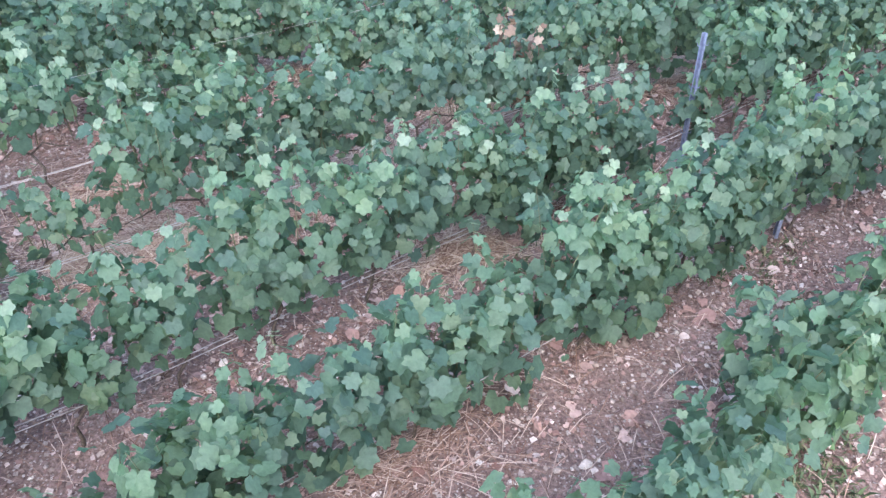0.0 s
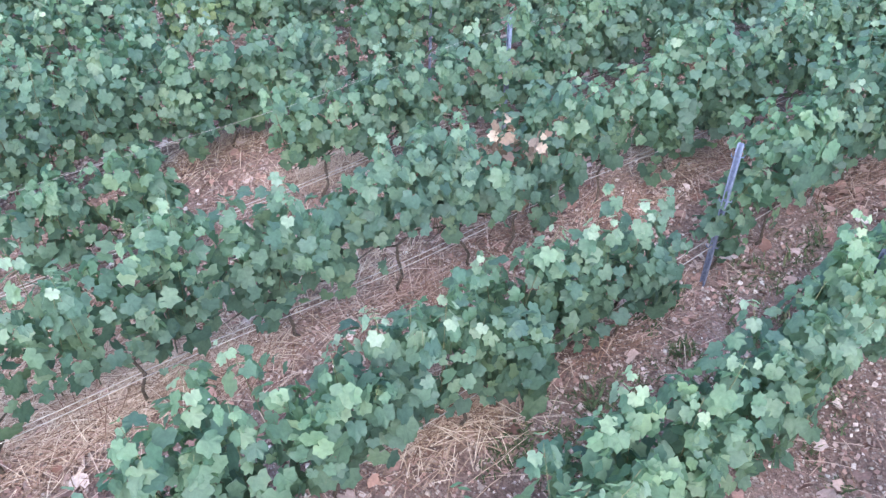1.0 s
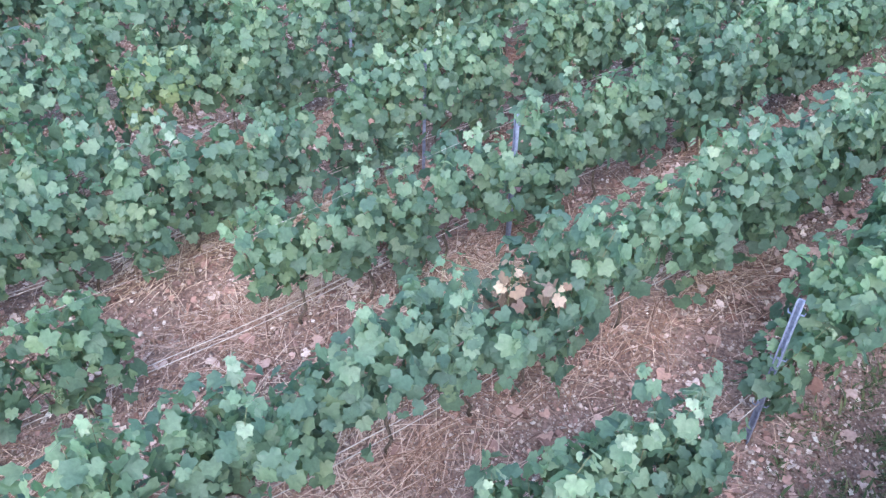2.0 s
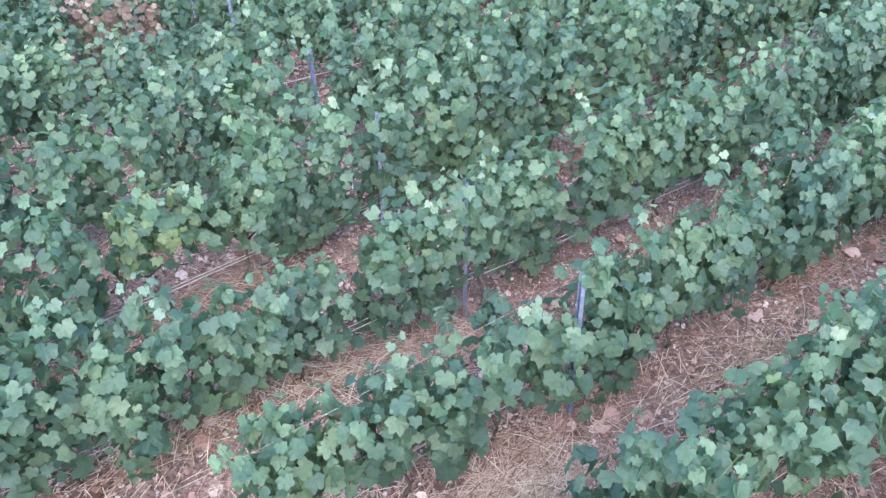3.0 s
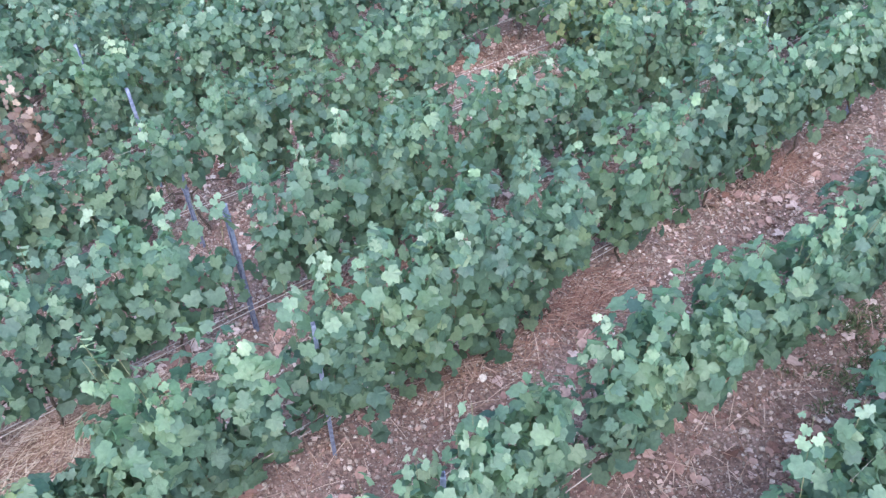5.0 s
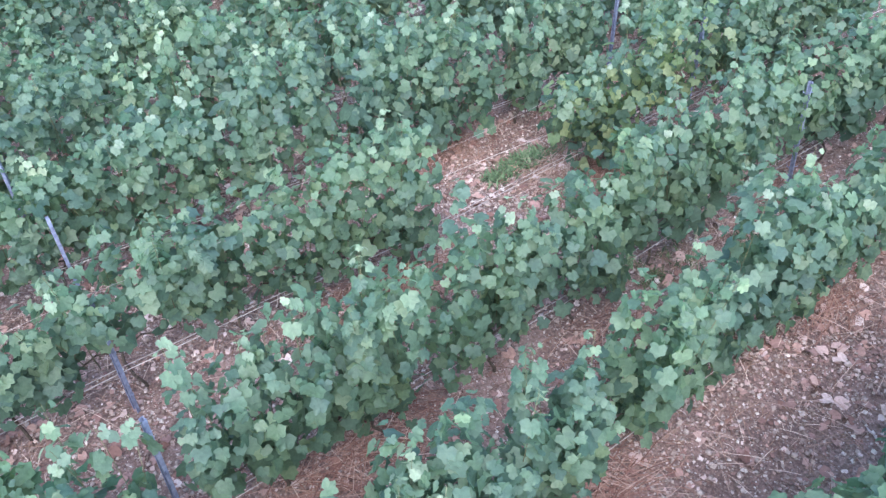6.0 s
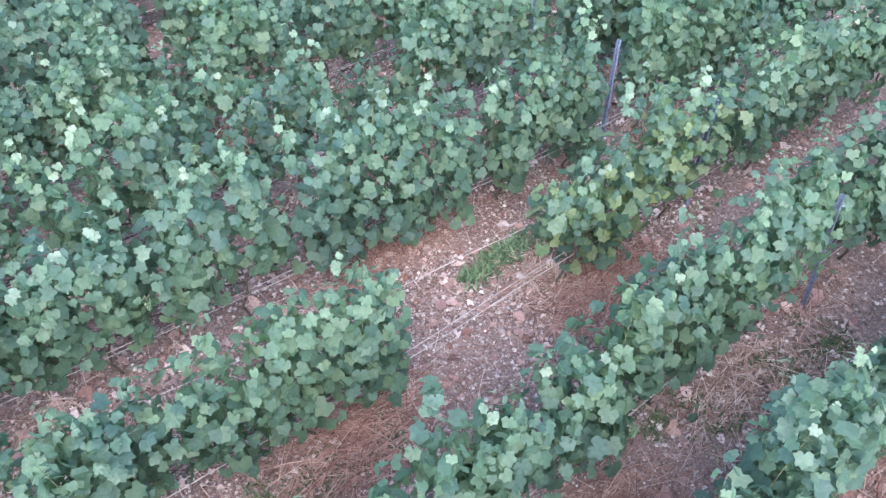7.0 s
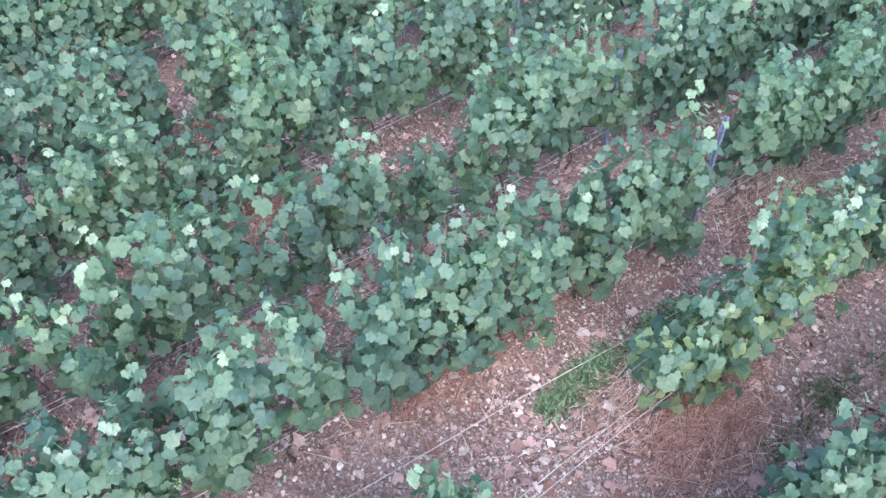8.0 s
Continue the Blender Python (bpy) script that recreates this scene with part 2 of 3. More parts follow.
def leaf_bases(normal, down, size, spin):
    """3 x 3 bases, columns: across, along, normal of each blade, scaled."""
    normal = normal / np.linalg.norm(normal, axis=1, keepdims=True)
    y = down - (down * normal).sum(1, keepdims=True) * normal
    y /= np.linalg.norm(y, axis=1, keepdims=True) + 1e-9
    x = np.cross(y, normal)
    y, x = y * np.cos(spin)[:, None] + x * np.sin(spin)[:, None], x * np.cos(spin)[:, None] - y * np.sin(spin)[:, None]
    return np.stack([x, y, normal], axis=2) * size[:, None, None]


# ---- ground: one sheet to the horizon, fine near the flight ----
def axis(lo, hi, step, far):
    inner = np.arange(lo, hi + step / 2, step)
    out = np.cumsum(step * 1.35 ** np.arange(1, 40))
    out = out[out < far]
    return np.concatenate([lo - out[::-1], inner, hi + out])


gx, gy = axis(-7.0, 8.5, 0.065, 600), axis(-0.5, 21.0, 0.07, 600)
mx, my = np.meshgrid(gx, gy, indexing="ij")
gv = np.stack([mx, my, ground_z(mx, my)], axis=2).reshape(-1, 3)
ii, jj = np.meshgrid(np.arange(len(gx) - 1), np.arange(len(gy) - 1), indexing="ij")
q = (ii * len(gy) + jj).ravel()
gf = np.stack([q, q + len(gy), q + len(gy) + 1, q + 1], axis=1)
ground = tagged(new("ground", mesh_of("ground", gv.tolist(), gf.tolist(), [soil], smooth=True)), "reddish brown stony vineyard soil between the vine rows", "soil", kind="structure")


# ---- trellis: posts and wires ----
def post_mesh(height):
    """A folded steel channel with notched lips."""
    prof = [(-0.024, 0.016), (-0.024, -0.014), (0.024, -0.014), (0.024, 0.016), (0.013, 0.016), (0.013, 0.012), (0.020, 0.012), (0.020, -0.010), (-0.020, -0.010), (-0.020, 0.012), (-0.013, 0.012), (-0.013, 0.016)]
    n, verts, faces = len(prof), [], []
    levels = [-0.25, 0.0, height - 0.01, height]
    for z in levels:
        s = 0.94 if z == height else 1.0
        verts += [(x * s * 0.68, y * s * 0.75, z) for x, y in prof]
    for k in range(len(levels) - 1):
        for i in range(n):
            faces.append((k * n + i, k * n + (i + 1) % n, (k + 1) * n + (i + 1) % n, (k + 1) * n + i))
    top = (len(levels) - 1) * n
    for a, b2, c2, d in ((0, 1, 8, 9), (1, 2, 7, 8), (2, 3, 6, 7), (3, 4, 5, 6), (9, 10, 11, 0)):
        faces.append((top + a, top + b2, top + c2, top + d))
    return mesh_of("post", verts, faces, [steel])


def hook_mesh():
    v, f = tube([(0.015, 0.0, 0.0), (0.036, 0.0, 0.004), (0.04, 0.0, 0.022)], [0.004, 0.004, 0.003], 5)
    return mesh_of("hook", v, f, [steel])


post_data, hook_data = post_mesh(1.02), hook_mesh()
POST_S = [-0.65, 4.57, 9.75, 15.0]
# feet of the posts that stand a little off the regular places: along, across
POST_AT = {(5, 4.57): (4.66, 3.16), (7, 4.57): (4.55, 5.12), (8, 4.57): (4.56, 6.2), (9, 4.57): (4.52, 7.24), (10, 4.57): (4.56, 8.34), (11, 4.57): (4.6, 9.36), (12, 4.57): (4.62, 10.35), (13, 4.57): (4.5, 11.35),
           (10, 9.75): (9.6, 8.3), (11, 9.75): (9.73, 9.5), (12, 9.75): (9.72, 10.46), (13, 9.75): (9.7, 11.4)}
prand = random.Random(5)
# how far the top stands off the foot, ahead and aside, per metre
LEANS = {(5, 4.57): (0.0, 0.07), (7, 4.57): (0.0, 0.06), (8, 4.57): (0.02, 0.05), (9, 4.57): (0.02, 0.06), (10, 4.57): (0.0, 0.05), (11, 4.57): (-0.04, 0.10), (12, 4.57): (-0.04, 0.08), (12, 9.75): (0.03, 0.12), (11, 9.75): (0.05, 0.12)}
for k in range(len(ROW_LINE)):
    for s in POST_S:
        p = along(*POST_AT.get((k, s), (s, row_u(k, s))))
        if abs(p.x) > 7.5 or not -1 < p.y < 21 or (k, s) == (6, 4.57):  # one post is missing
            continue
        stake = tagged(new("trellis_post"), "blue-grey galvanised steel trellis post standing in a vine row", "post", "trellis posts")
        a, b2 = LEANS.get((k, s), (prand.uniform(-0.07, 0.02), prand.uniform(0.0, 0.10)))
        stake.matrix_world = Matrix.Translation((p.x, p.y, float(ground_z(p.x, p.y)) - (0.14 if k > 10 and s < 5 else 0.0))) @ Euler((-b2, a, 0)).to_matrix().to_4x4() @ Matrix.Rotation(ROW_TURN + radians(prand.uniform(60, 120)), 4, "Z")
        put("post", post_data, stake)
        for z, side in ((0.28, 1), (0.30, -1), (0.62, 1), (0.64, -1), (0.92, 1), (0.94, -1)):
            h = put("hook", hook_data, stake)
            h.matrix_basis = Matrix.Translation((0, 0, z)) @ Matrix.Rotation(0 if side > 0 else math.pi, 4, "Z")


def wire(line, z, s0, s1, label, sag=0.05, radius=0.0028):
    """A wire at height z; line: metres across at s = 0, drift for each metre along."""
    n = int((s1 - s0) / 0.35) + 2
    pts = []
    for i in range(n):
        s = s0 + (s1 - s0) * i / (n - 1)
        f = (s - 4.57) / 5.2 % 1.0
        u = line[0] + line[1] * s
        pts.append(along(s, u + 0.012 * math.sin(s * 2.1 + line[0]), max(z - sag * 4 * f * (1 - f) + 0.008 * math.sin(s * 3 + z * 9), 0.015)))
    v, f = tube(pts, [radius] * n, 5)
    tagged(new("trellis_wire", mesh_of("trellis_wire", v, f, [wire_mat], smooth=True)), label, "wire", "trellis wires")


for k, (u, drift) in enumerate(ROW_LINE[1:20]):
    mid = u * SN / CS  # where the row meets x = 0
    s0, s1 = mid - 7.5, mid + 8.5
    wire((u - 0.035, drift), 0.30, s0, s1, "weathered low steel wire strung along a vine row")
    wire((u + 0.035, drift), 0.27, s0, s1, "weathered low steel wire strung along a vine row")
    if k + 1 - FIRST in (4, 8, 10):
        wire((u + 0.03, drift), 0.90, s0, s1, "thin upper steel wire strung along a vine row", 0.06, 0.0008)
wire((10.70, -0.086), 0.24, 5.4, 9.7, "slack steel wire lying low between two rows", 0.1)


# ---- vines ----
def stub(name, pieces, mat_, parent, kind="", label=""):
    v, f = joined(pieces)
    return put(name, mesh_of(name, v, f, [mat_], smooth=True), parent, label, kind)


LABELS = {
    "full": "leafy green grapevine on low trellis wires, pale young tips",
    "raised": "thin green grapevine with bare trunk below its canopy",
    "low": "short leafy green grapevine trained on low wires",
    "yellow": "sparse yellowish grapevine with thin foliage on wires",
    "brown": "dried brown grapevine with withered curled leaves",
}
N_VINES, SINGLE = 0, 0


def bunch_mesh(seed):
    """A tapering bunch of small unripe berries, closely packed, hanging from its stalk."""
    g = random.Random(seed)
    pieces = [tube([(0, 0, 0.03), (0.004, 0, 0.0), (0, 0.002, -0.09)], [0.002, 0.002, 0.001], 4)]
    bm = bmesh.new()
    bmesh.ops.create_icosphere(bm, subdivisions=1, radius=1.0)
    ball, sides = [v.co.copy() for v in bm.verts], [tuple(v.index for v in f.verts) for f in bm.faces]
    bm.free()
    for i in range(26):
        f = i / 25
        wide, turn, size = 0.024 * (1 - 0.75 * f), i * 2.4, g.uniform(0.0065, 0.0085)
        middle = Vector((wide * math.cos(turn), wide * math.sin(turn), -0.01 - 0.09 * f))
        pieces.append(([middle + p * size for p in ball], sides))
    v, f = joined(pieces)
    return mesh_of("fruit", v, f, [grape_mat], smooth=True)


BUNCHES = [bunch_mesh(i) for i in range(3)]
SINGLE_MESH = {}
for i, shape in enumerate(LEAVES):
    for key in HUES:
        SINGLE_MESH[i, key] = mesh_of("leaf", shape[0], shape[1], [LEAF[key][1]], smooth=True)


def vine(k, s0, s1, bottom=0.2, top=1.15, half=0.27, dense=1.0, look_of="full", off=0.0, tilt=0.0):
    """One plant of row k whose canopy fills s0..s1 along the row; off: metres beside the row line, tilt: metres across it leans for each metre of height."""
    global N_VINES, SINGLE
    mid = (s0 + s1) / 2
    u0 = row_u(FIRST + k, mid) + off
    p = along(mid, u0)
    if abs(p.x) > 7.5 or not -1.5 < p.y < 22:
        return
    r = np.random.default_rng(1000 + N_VINES * 7)
    pr = random.Random(77 + N_VINES)
    N_VINES += 1
    gz = float(ground_z(p.x, p.y))
    plant = tagged(new("grapevine"), LABELS[look_of], "grapevine", "grapevines in rows")
    plant.location = (p.x, p.y, gz)
    length, tall = s1 - s0, top - bottom
    # trunk, two arms along the low wire, upright shoots
    lean = pr.uniform(-0.12, 0.12)
    fork = max(0.34, 0.3 + 0.35 * (bottom - 0.3))  # height at which the trunk divides
    pts = [(lean * f * CS + 0.022 * math.sin(9 * f + mid), lean * f * SN + 0.020 * math.cos(7 * f), -0.06 + f * (fork + 0.06)) for f in (0, 0.25, 0.5, 0.75, 1.0)]
    stub("trunk", [tube(pts, [0.016, 0.011, 0.009, 0.010, 0.008], 7)], bark, plant)
    head = pts[-1]
    for side in (-1, 1):
        reach = length * 0.42 * side
        arm = [head, (head[0] + reach * 0.4 * CS, head[1] + reach * 0.4 * SN, fork + 0.06), (head[0] + reach * 0.75 * CS, head[1] + reach * 0.75 * SN, fork + 0.01), (head[0] + reach * CS, head[1] + reach * SN, fork - 0.01)]
        stub("cane", [tube(arm, [0.008, 0.006, 0.005, 0.003], 5)], bark, plant)
    n_shoot = max(3, int(length * 9))
    shoots, tips = [], []
    for i in range(n_shoot):
        ds, du = pr.uniform(-0.5, 0.5) * length * 0.9, pr.uniform(-0.3, 0.3) * half
        rise = top + pr.uniform(-0.25, 0.04)
        if pr.random() < 0.36:
            rise = top + pr.uniform(0.02, 0.2)
        foot = fork
        es, eu = ds + pr.uniform(-0.12, 0.12), du + pr.uniform(-0.2, 0.2) + tilt * rise
        du += tilt * foot
        line = [(ds * CS - du * SN, ds * SN + du * CS, foot), ((ds + es) / 2 * CS - (du + eu) / 2 * SN, (ds + es) / 2 * SN + (du + eu) / 2 * CS, foot + (rise - foot) * 0.55), (es * CS - eu * SN, es * SN + eu * CS, rise)]
        shoots.append(tube(line, [0.003, 0.0022, 0.0012], 4))
        tips.append((line[1], line[2]))
    stub("shoot_growth", shoots, stem, plant, "stuff")
    # canopy leaves: hung round upright shoots that start and end at uneven heights, and a thin shell between them
    total = int(580 * length * dense * (tall + 0.12))
    n_stem = max(3, int(10.5 * length))
    b_s = ((np.arange(n_stem) + 0.5 + r.uniform(-0.42, 0.42, n_stem)) / n_stem - 0.5) * (length - 0.1)
    b_u = r.normal(0, 0.28, n_stem) * half
    swell = 0.6 + 0.8 * value_noise((b_s + mid) * 2.6 + k * 7.7, b_s * 0 + N_VINES * 0.37)
    e_s = np.clip(b_s + r.normal(0, 0.07, n_stem), -length / 2 + 0.03, length / 2 - 0.03)
    e_u = b_u + r.normal(0, 0.42, n_stem) * half * swell
    wave = value_noise((b_s + mid) * 2.2 + 31, b_s * 0 + k * 3.3)
    e_z = bottom + tall * np.clip(0.66 + 0.44 * wave + r.normal(0, 0.08, n_stem), 0.42, 1.18)
    e_z = bottom + (e_z - bottom) * (1.06 - 0.30 * np.abs(2 * b_s / length) ** 2.5)
    z0 = bottom + tall * np.clip(0.28 * r.random(n_stem) ** 1.5 + 0.2 * (value_noise((b_s + mid) * 3.1 + 5, b_s * 0 + k * 1.7) - 0.5), -0.05, 0.45)
    # some shoots arch over and hang down the face
    droop = r.random(n_stem) < 0.16
    e_u = np.where(droop, np.where(r.random(n_stem) < 0.65, -1, 1) * half * r.uniform(0.8, 1.3, n_stem), e_u)
    e_z = np.where(droop, np.maximum(bottom + tall * r.uniform(-0.25, 0.45, n_stem), 0.08), e_z)
    share = np.maximum(e_z - z0, 0.2)
    share = share / share.sum()
    stem_i = r.choice(n_stem, size=max(12, int(0.8 * total)), p=share)
    m = len(stem_i)
    f = r.random(m)
    bow = np.where(droop, tall * 0.6, 0.0)[stem_i] * 4 * f * (1 - f)
    phi = r.uniform(0, 2 * math.pi, m)
    slim = np.clip(1.15 - 0.75 * f ** 2.5, 0.35, 1.1)
    reach = r.uniform(0.35, 1.0, m) ** 0.6 * 0.105 * slim * swell[stem_i] ** 0.5
    ds = b_s[stem_i] + (e_s - b_s)[stem_i] * f + np.cos(phi) * reach * 0.75
    du = b_u[stem_i] + (e_u - b_u)[stem_i] * f ** 0.8 + np.sin(phi) * reach * 1.15
    pz = z0[stem_i] + (e_z - z0)[stem_i] * f + bow
    high1 = np.clip((pz - bottom) / tall, 0, 1)
    os_, ou = np.cos(phi) * 0.6, np.sin(phi) * 0.6 + 0.35 * np.sign(du) * np.clip(np.abs(du) / half, 0, 1)
    out1 = np.stack([os_ * CS - ou * SN, os_ * SN + ou * CS, 0.36 + 0.5 * np.clip(f, 0, 1) ** 2], axis=1)
    where1 = np.stack([ds * CS - du * SN, ds * SN + du * CS, pz], axis=1)
    size1 = (0.044 + 0.074 * r.random(m)) * np.clip(1.1 - 0.42 * f ** 3, 0.55, 1.2)
    deep1 = 0.5 + 0.5 * np.clip(np.maximum(np.abs(du) / half, high1), 0, 1)
    n2 = max(8, total - m)
    ds = (r.random(n2) - 0.5) * (length - 0.16)
    up = 1 - r.random(n2) ** 1.1
    side = np.where(r.random(n2) < 0.5, -1.0, 1.0)
    lump = 0.5 + 0.6 * value_noise((ds + mid) * 3.3 + k * 7.7, up * 2.2 + side * 3 + N_VINES * 0.37)
    crest = (0.80 + 0.3 * value_noise((ds + mid) * 2.2 + 31, ds * 0 + k * 3.3)) * (1.04 - 0.2 * np.abs(2 * ds / length) ** 2.5)
    inner = 1 - 0.5 * r.random(n2) ** 2.2
    wide = half * np.clip(1 - ((np.clip(up, 0, 1) - 0.5) / 0.62) ** 4, 0.3, 1) ** 0.5
    du = side * wide * lump * inner
    where2 = np.stack([ds * CS - du * SN, ds * SN + du * CS, bottom + tall * (0.12 + 0.85 * up) * crest], axis=1)
    flat = np.clip(up, 0, 1) ** 2
    out2 = np.stack([side * -SN * (1 - 0.6 * flat), side * CS * (1 - 0.6 * flat), flat], axis=1) * 0.75 + np.array([0, 0, 0.42])
    where, out = np.vstack([where1, where2]), np.vstack([out1, out2])
    where[:, 0] -= tilt * where[:, 2] * SN
    where[:, 1] += tilt * where[:, 2] * CS
    n = len(where)
    deep = np.concatenate([deep1, inner])
    high = np.concatenate([high1, np.clip(up, 0, 1)])
    size = np.concatenate([size1, 0.05 + 0.055 * r.random(n2)])
    normal = out + np.array([0, -0.12, 0.1]) + r.normal(0, 0.46, (n, 3))
    down = np.array([0, 0, -1.0]) + out * 0.3 + r.normal(0, 0.36, (n, 3))
    chance = r.random(n)
    mat_i = np.where(chance < 0.05 + 0.5 * high ** 2.5, 1, 0)
    if look_of == "yellow":
        mat_i = np.where(chance < 0.45, 3, mat_i)
    elif look_of == "brown":
        mat_i = np.where(chance < 0.85, 4, mat_i)
    # leaves up the free shoot tips, smaller and paler
    tp, tn, td, tsz, tm = [], [], [], [], []
    young = pr.random() < 0.45
    for a, e in tips:
        a, e = np.array(a), np.array(e)
        if e[2] < top - 0.12:
            continue
        fresh = pr.random() < (0.75 if young else 0.12)
        for j in range(9):
            f = 0.42 + 0.58 * j / 8
            w = pr.uniform(0, 2 * math.pi)
            o = np.array([math.cos(w), math.sin(w), 0.0])
            tp.append(a + (e - a) * f + o * 0.03)
            tn.append(o * 0.6 + np.array([0, 0, 0.8]))
            td.append(o + np.array([0, 0, -0.35]))
            tsz.append((0.10 - 0.055 * j / 8) * pr.uniform(0.8, 1.2))
            tm.append((2 if fresh else 1) if j > 4 else (1 if pr.random() < 0.55 else 0))
    if tp:
        where, normal, down = np.vstack([where, tp]), np.vstack([normal, tn]), np.vstack([down, td])
        size, mat_i = np.concatenate([size, tsz]), np.concatenate([mat_i, tm if look_of != "brown" else [4] * len(tm)])
        deep = np.concatenate([deep, np.ones(len(tp))])
    if look_of == "brown":
        size = size * 0.85
        normal = normal + r.normal(0, 0.5, normal.shape)
    bases = leaf_bases(normal, down, size, r.normal(0, 0.42, len(size)))
    near = abs(p.x + 0.3) < 2.1 and 3.2 < p.y < 14.2 and look_of != "brown"
    single = np.zeros(len(size), bool)
    if near and SINGLE < 5200:
        order = np.argsort(-(deep + 0.35 * (normal[:, 2] / np.linalg.norm(normal, axis=1)) - 0.25 * (normal @ np.array([0.0, 1.0, 0.0]))))[:150]
        single[order] = True
        SINGLE += len(order)
        for j in order:
            ob = new("leaf", SINGLE_MESH[int(j) % 4, HUES[int(mat_i[j])]])
            ob.parent = plant
            m3 = bases[j]
            ob.matrix_basis = Matrix([[*m3[0], where[j][0]], [*m3[1], where[j][1]], [*m3[2], where[j][2]], [0, 0, 0, 1]])
    if near and look_of in ("full", "low"):
        if pr.random() < 0.18:
            ds, du = pr.uniform(-0.35, 0.35) * length, -half * pr.uniform(0.7, 0.95)
            bunch = put("fruit", BUNCHES[pr.randrange(3)], plant, "small unripe green fruit hanging on its stalk")
            bunch.matrix_basis = Matrix.Translation((ds * CS - du * SN, ds * SN + du * CS, bottom + tall * pr.uniform(0.3, 0.6)))
    rest = np.where(~single)[0]
    mats = [LEAF[key][0] for key in HUES]
    far = p.y > 15.2 or abs(p.x) > 2.9
    if far:
        put("foliage", many("foliage", FAR_LEAF, where[rest], bases[rest], mats, mat_i[rest], True), plant, "", "stuff")
    else:
        # the outermost leaves are finely cut, those behind them plainer
        order = rest[np.argsort(-deep[rest])]
        cut = int(0.32 * len(order))
        for some, shape in ((order[:cut], LEAVES[N_VINES % 4]), (order[cut:], PLAIN[N_VINES % 2])):
            put("foliage", many("foliage", shape, where[some], bases[some], mats, mat_i[some], True), plant, "", "stuff")


# canopy stretches of each row: from, to, bottom, top, half width, density, look
F = "full"
R, L, Y, B = "raised", "low", "yellow", "brown"
ROWS_OF = {}
ROWS_OF[0] = [(-1, 1.6, .2, 1.0, .2, 1, F), (1.75, 2.85, .1, .76, .2, 1, F), (2.85, 3.4, .12, .9, .2, 1, F), (3.4, 4.1, .12, 1.06, .2, 1, F), (4.1, 9, .3, 1.1, .2, 1, F)]
ROWS_OF[1] = [(-2, -.3, .2, 1.1, .22, 1, F), (-.45, .35, .1, .9, .22, 1.1, F), (.35, 1.1, .12, .84, .22, 1.1, F), (1.18, 2.32, .15, .88, .21, 1.1, F), (2.4, 3.2, .1, .92, .21, 1.1, F), (3.2, 4.0, .1, 1.0, .22, 1.1, F), (4.0, 5.4, .15, 1.08, .22, 1.05, F), (5.4, 9, .3, 1.15, .22, 1.1, F)]
ROWS_OF[2] = [(-2.5, -0.1, .2, 1.1, .22, 1, F), (0.0, .7, .42, 1.02, .2, 1, F), (.7, 1.05, .45, .9, .2, 1, L), (1.2, 1.58, .16, 1.05, .21, 1.1, F), (1.58, 2.45, .42, 1.0, .21, 1, F), (2.52, 3.05, .2, .98, .21, 1.05, F), (3.05, 3.75, .08, 1.05, .22, 1.1, F), (3.75, 4.15, .2, .85, .2, 1, L), (4.7, 4.86, .12, .72, .15, .8, L),
              (4.86, 5.6, .52, 1.15, .21, 1, R), (5.6, 7, .45, 1.18, .22, 1, F), (7, 10, .3, 1.2, .22, 1, F)]
ROWS_OF[3] = [(-3, 0.3, .2, 1.1, .22, 1, F), (0.5, 0.85, .45, .75, .14, .4, L), (0.95, 1.95, .5, 1.08, .21, 1.05, R), (2.02, 2.65, .38, 1.05, .21, 1.05, F), (2.7, 3.35, .62, 1.08, .2, 1, R), (3.35, 3.8, .52, 1.0, .2, 1, R), (3.68, 3.86, .4, 1.05, .11, .6, B),
              (3.88, 4.25, .12, 1.08, .2, 1.05, F), (4.28, 5.0, .55, 1.08, .2, 1, R), (5.02, 5.62, .38, 1.08, .21, 1.05, F), (5.62, 6.9, .45, 1.12, .21, 1.05, F), (6.9, 10.5, .25, 1.18, .22, 1.05, F)]
ROWS_OF[4] = [(-3, .35, .45, 1.0, .2, 1, F), (.55, 1.0, .6, .95, .17, .7, R), (1.12, 1.55, .45, .82, .19, .9, L), (1.62, 2.1, .42, .78, .19, .9, L), (2.8, 3.25, .5, .95, .2, 1, R), (3.32, 3.76, .45, 1.0, .2, 1, R), (3.76, 4.45, .15, 1.0, .21, 1.05, F),
              (4.6, 5.1, .05, 1.04, .21, 1.05, F), (5.14, 5.7, .48, 1.06, .2, 1, R), (5.7, 6.15, .35, 1.1, .2, 1, R), (6.25, 6.55, .15, 1.08, .19, 1, F), (6.55, 7.4, .18, 1.05, .21, 1.05, F), (7.4, 11, .2, 1.15, .22, 1.05, F)]
ROWS_OF[5] = [(-3, 1.7, .2, 1.05, .22, 1.05, F), (1.75, 2.4, .1, .95, .21, 1.1, F), (2.4, 3.1, .1, 1.0, .21, 1.1, F), (3.1, 3.77, .36, .8, .2, 1, L), (3.87, 4.42, .1, 1.05, .2, 1.05, F), (4.48, 4.9, .35, 1.05, .15, .55, R), (4.95, 5.33, .05, 1.04, .2, 1.1, F),
              (5.42, 6.0, .14, 1.15, .21, 1.1, F), (6.0, 6.7, .25, 1.08, .21, 1.05, F), (6.72, 7.5, .2, 1.18, .21, 1.1, F), (7.5, 11.5, .2, 1.22, .22, 1.1, F)]
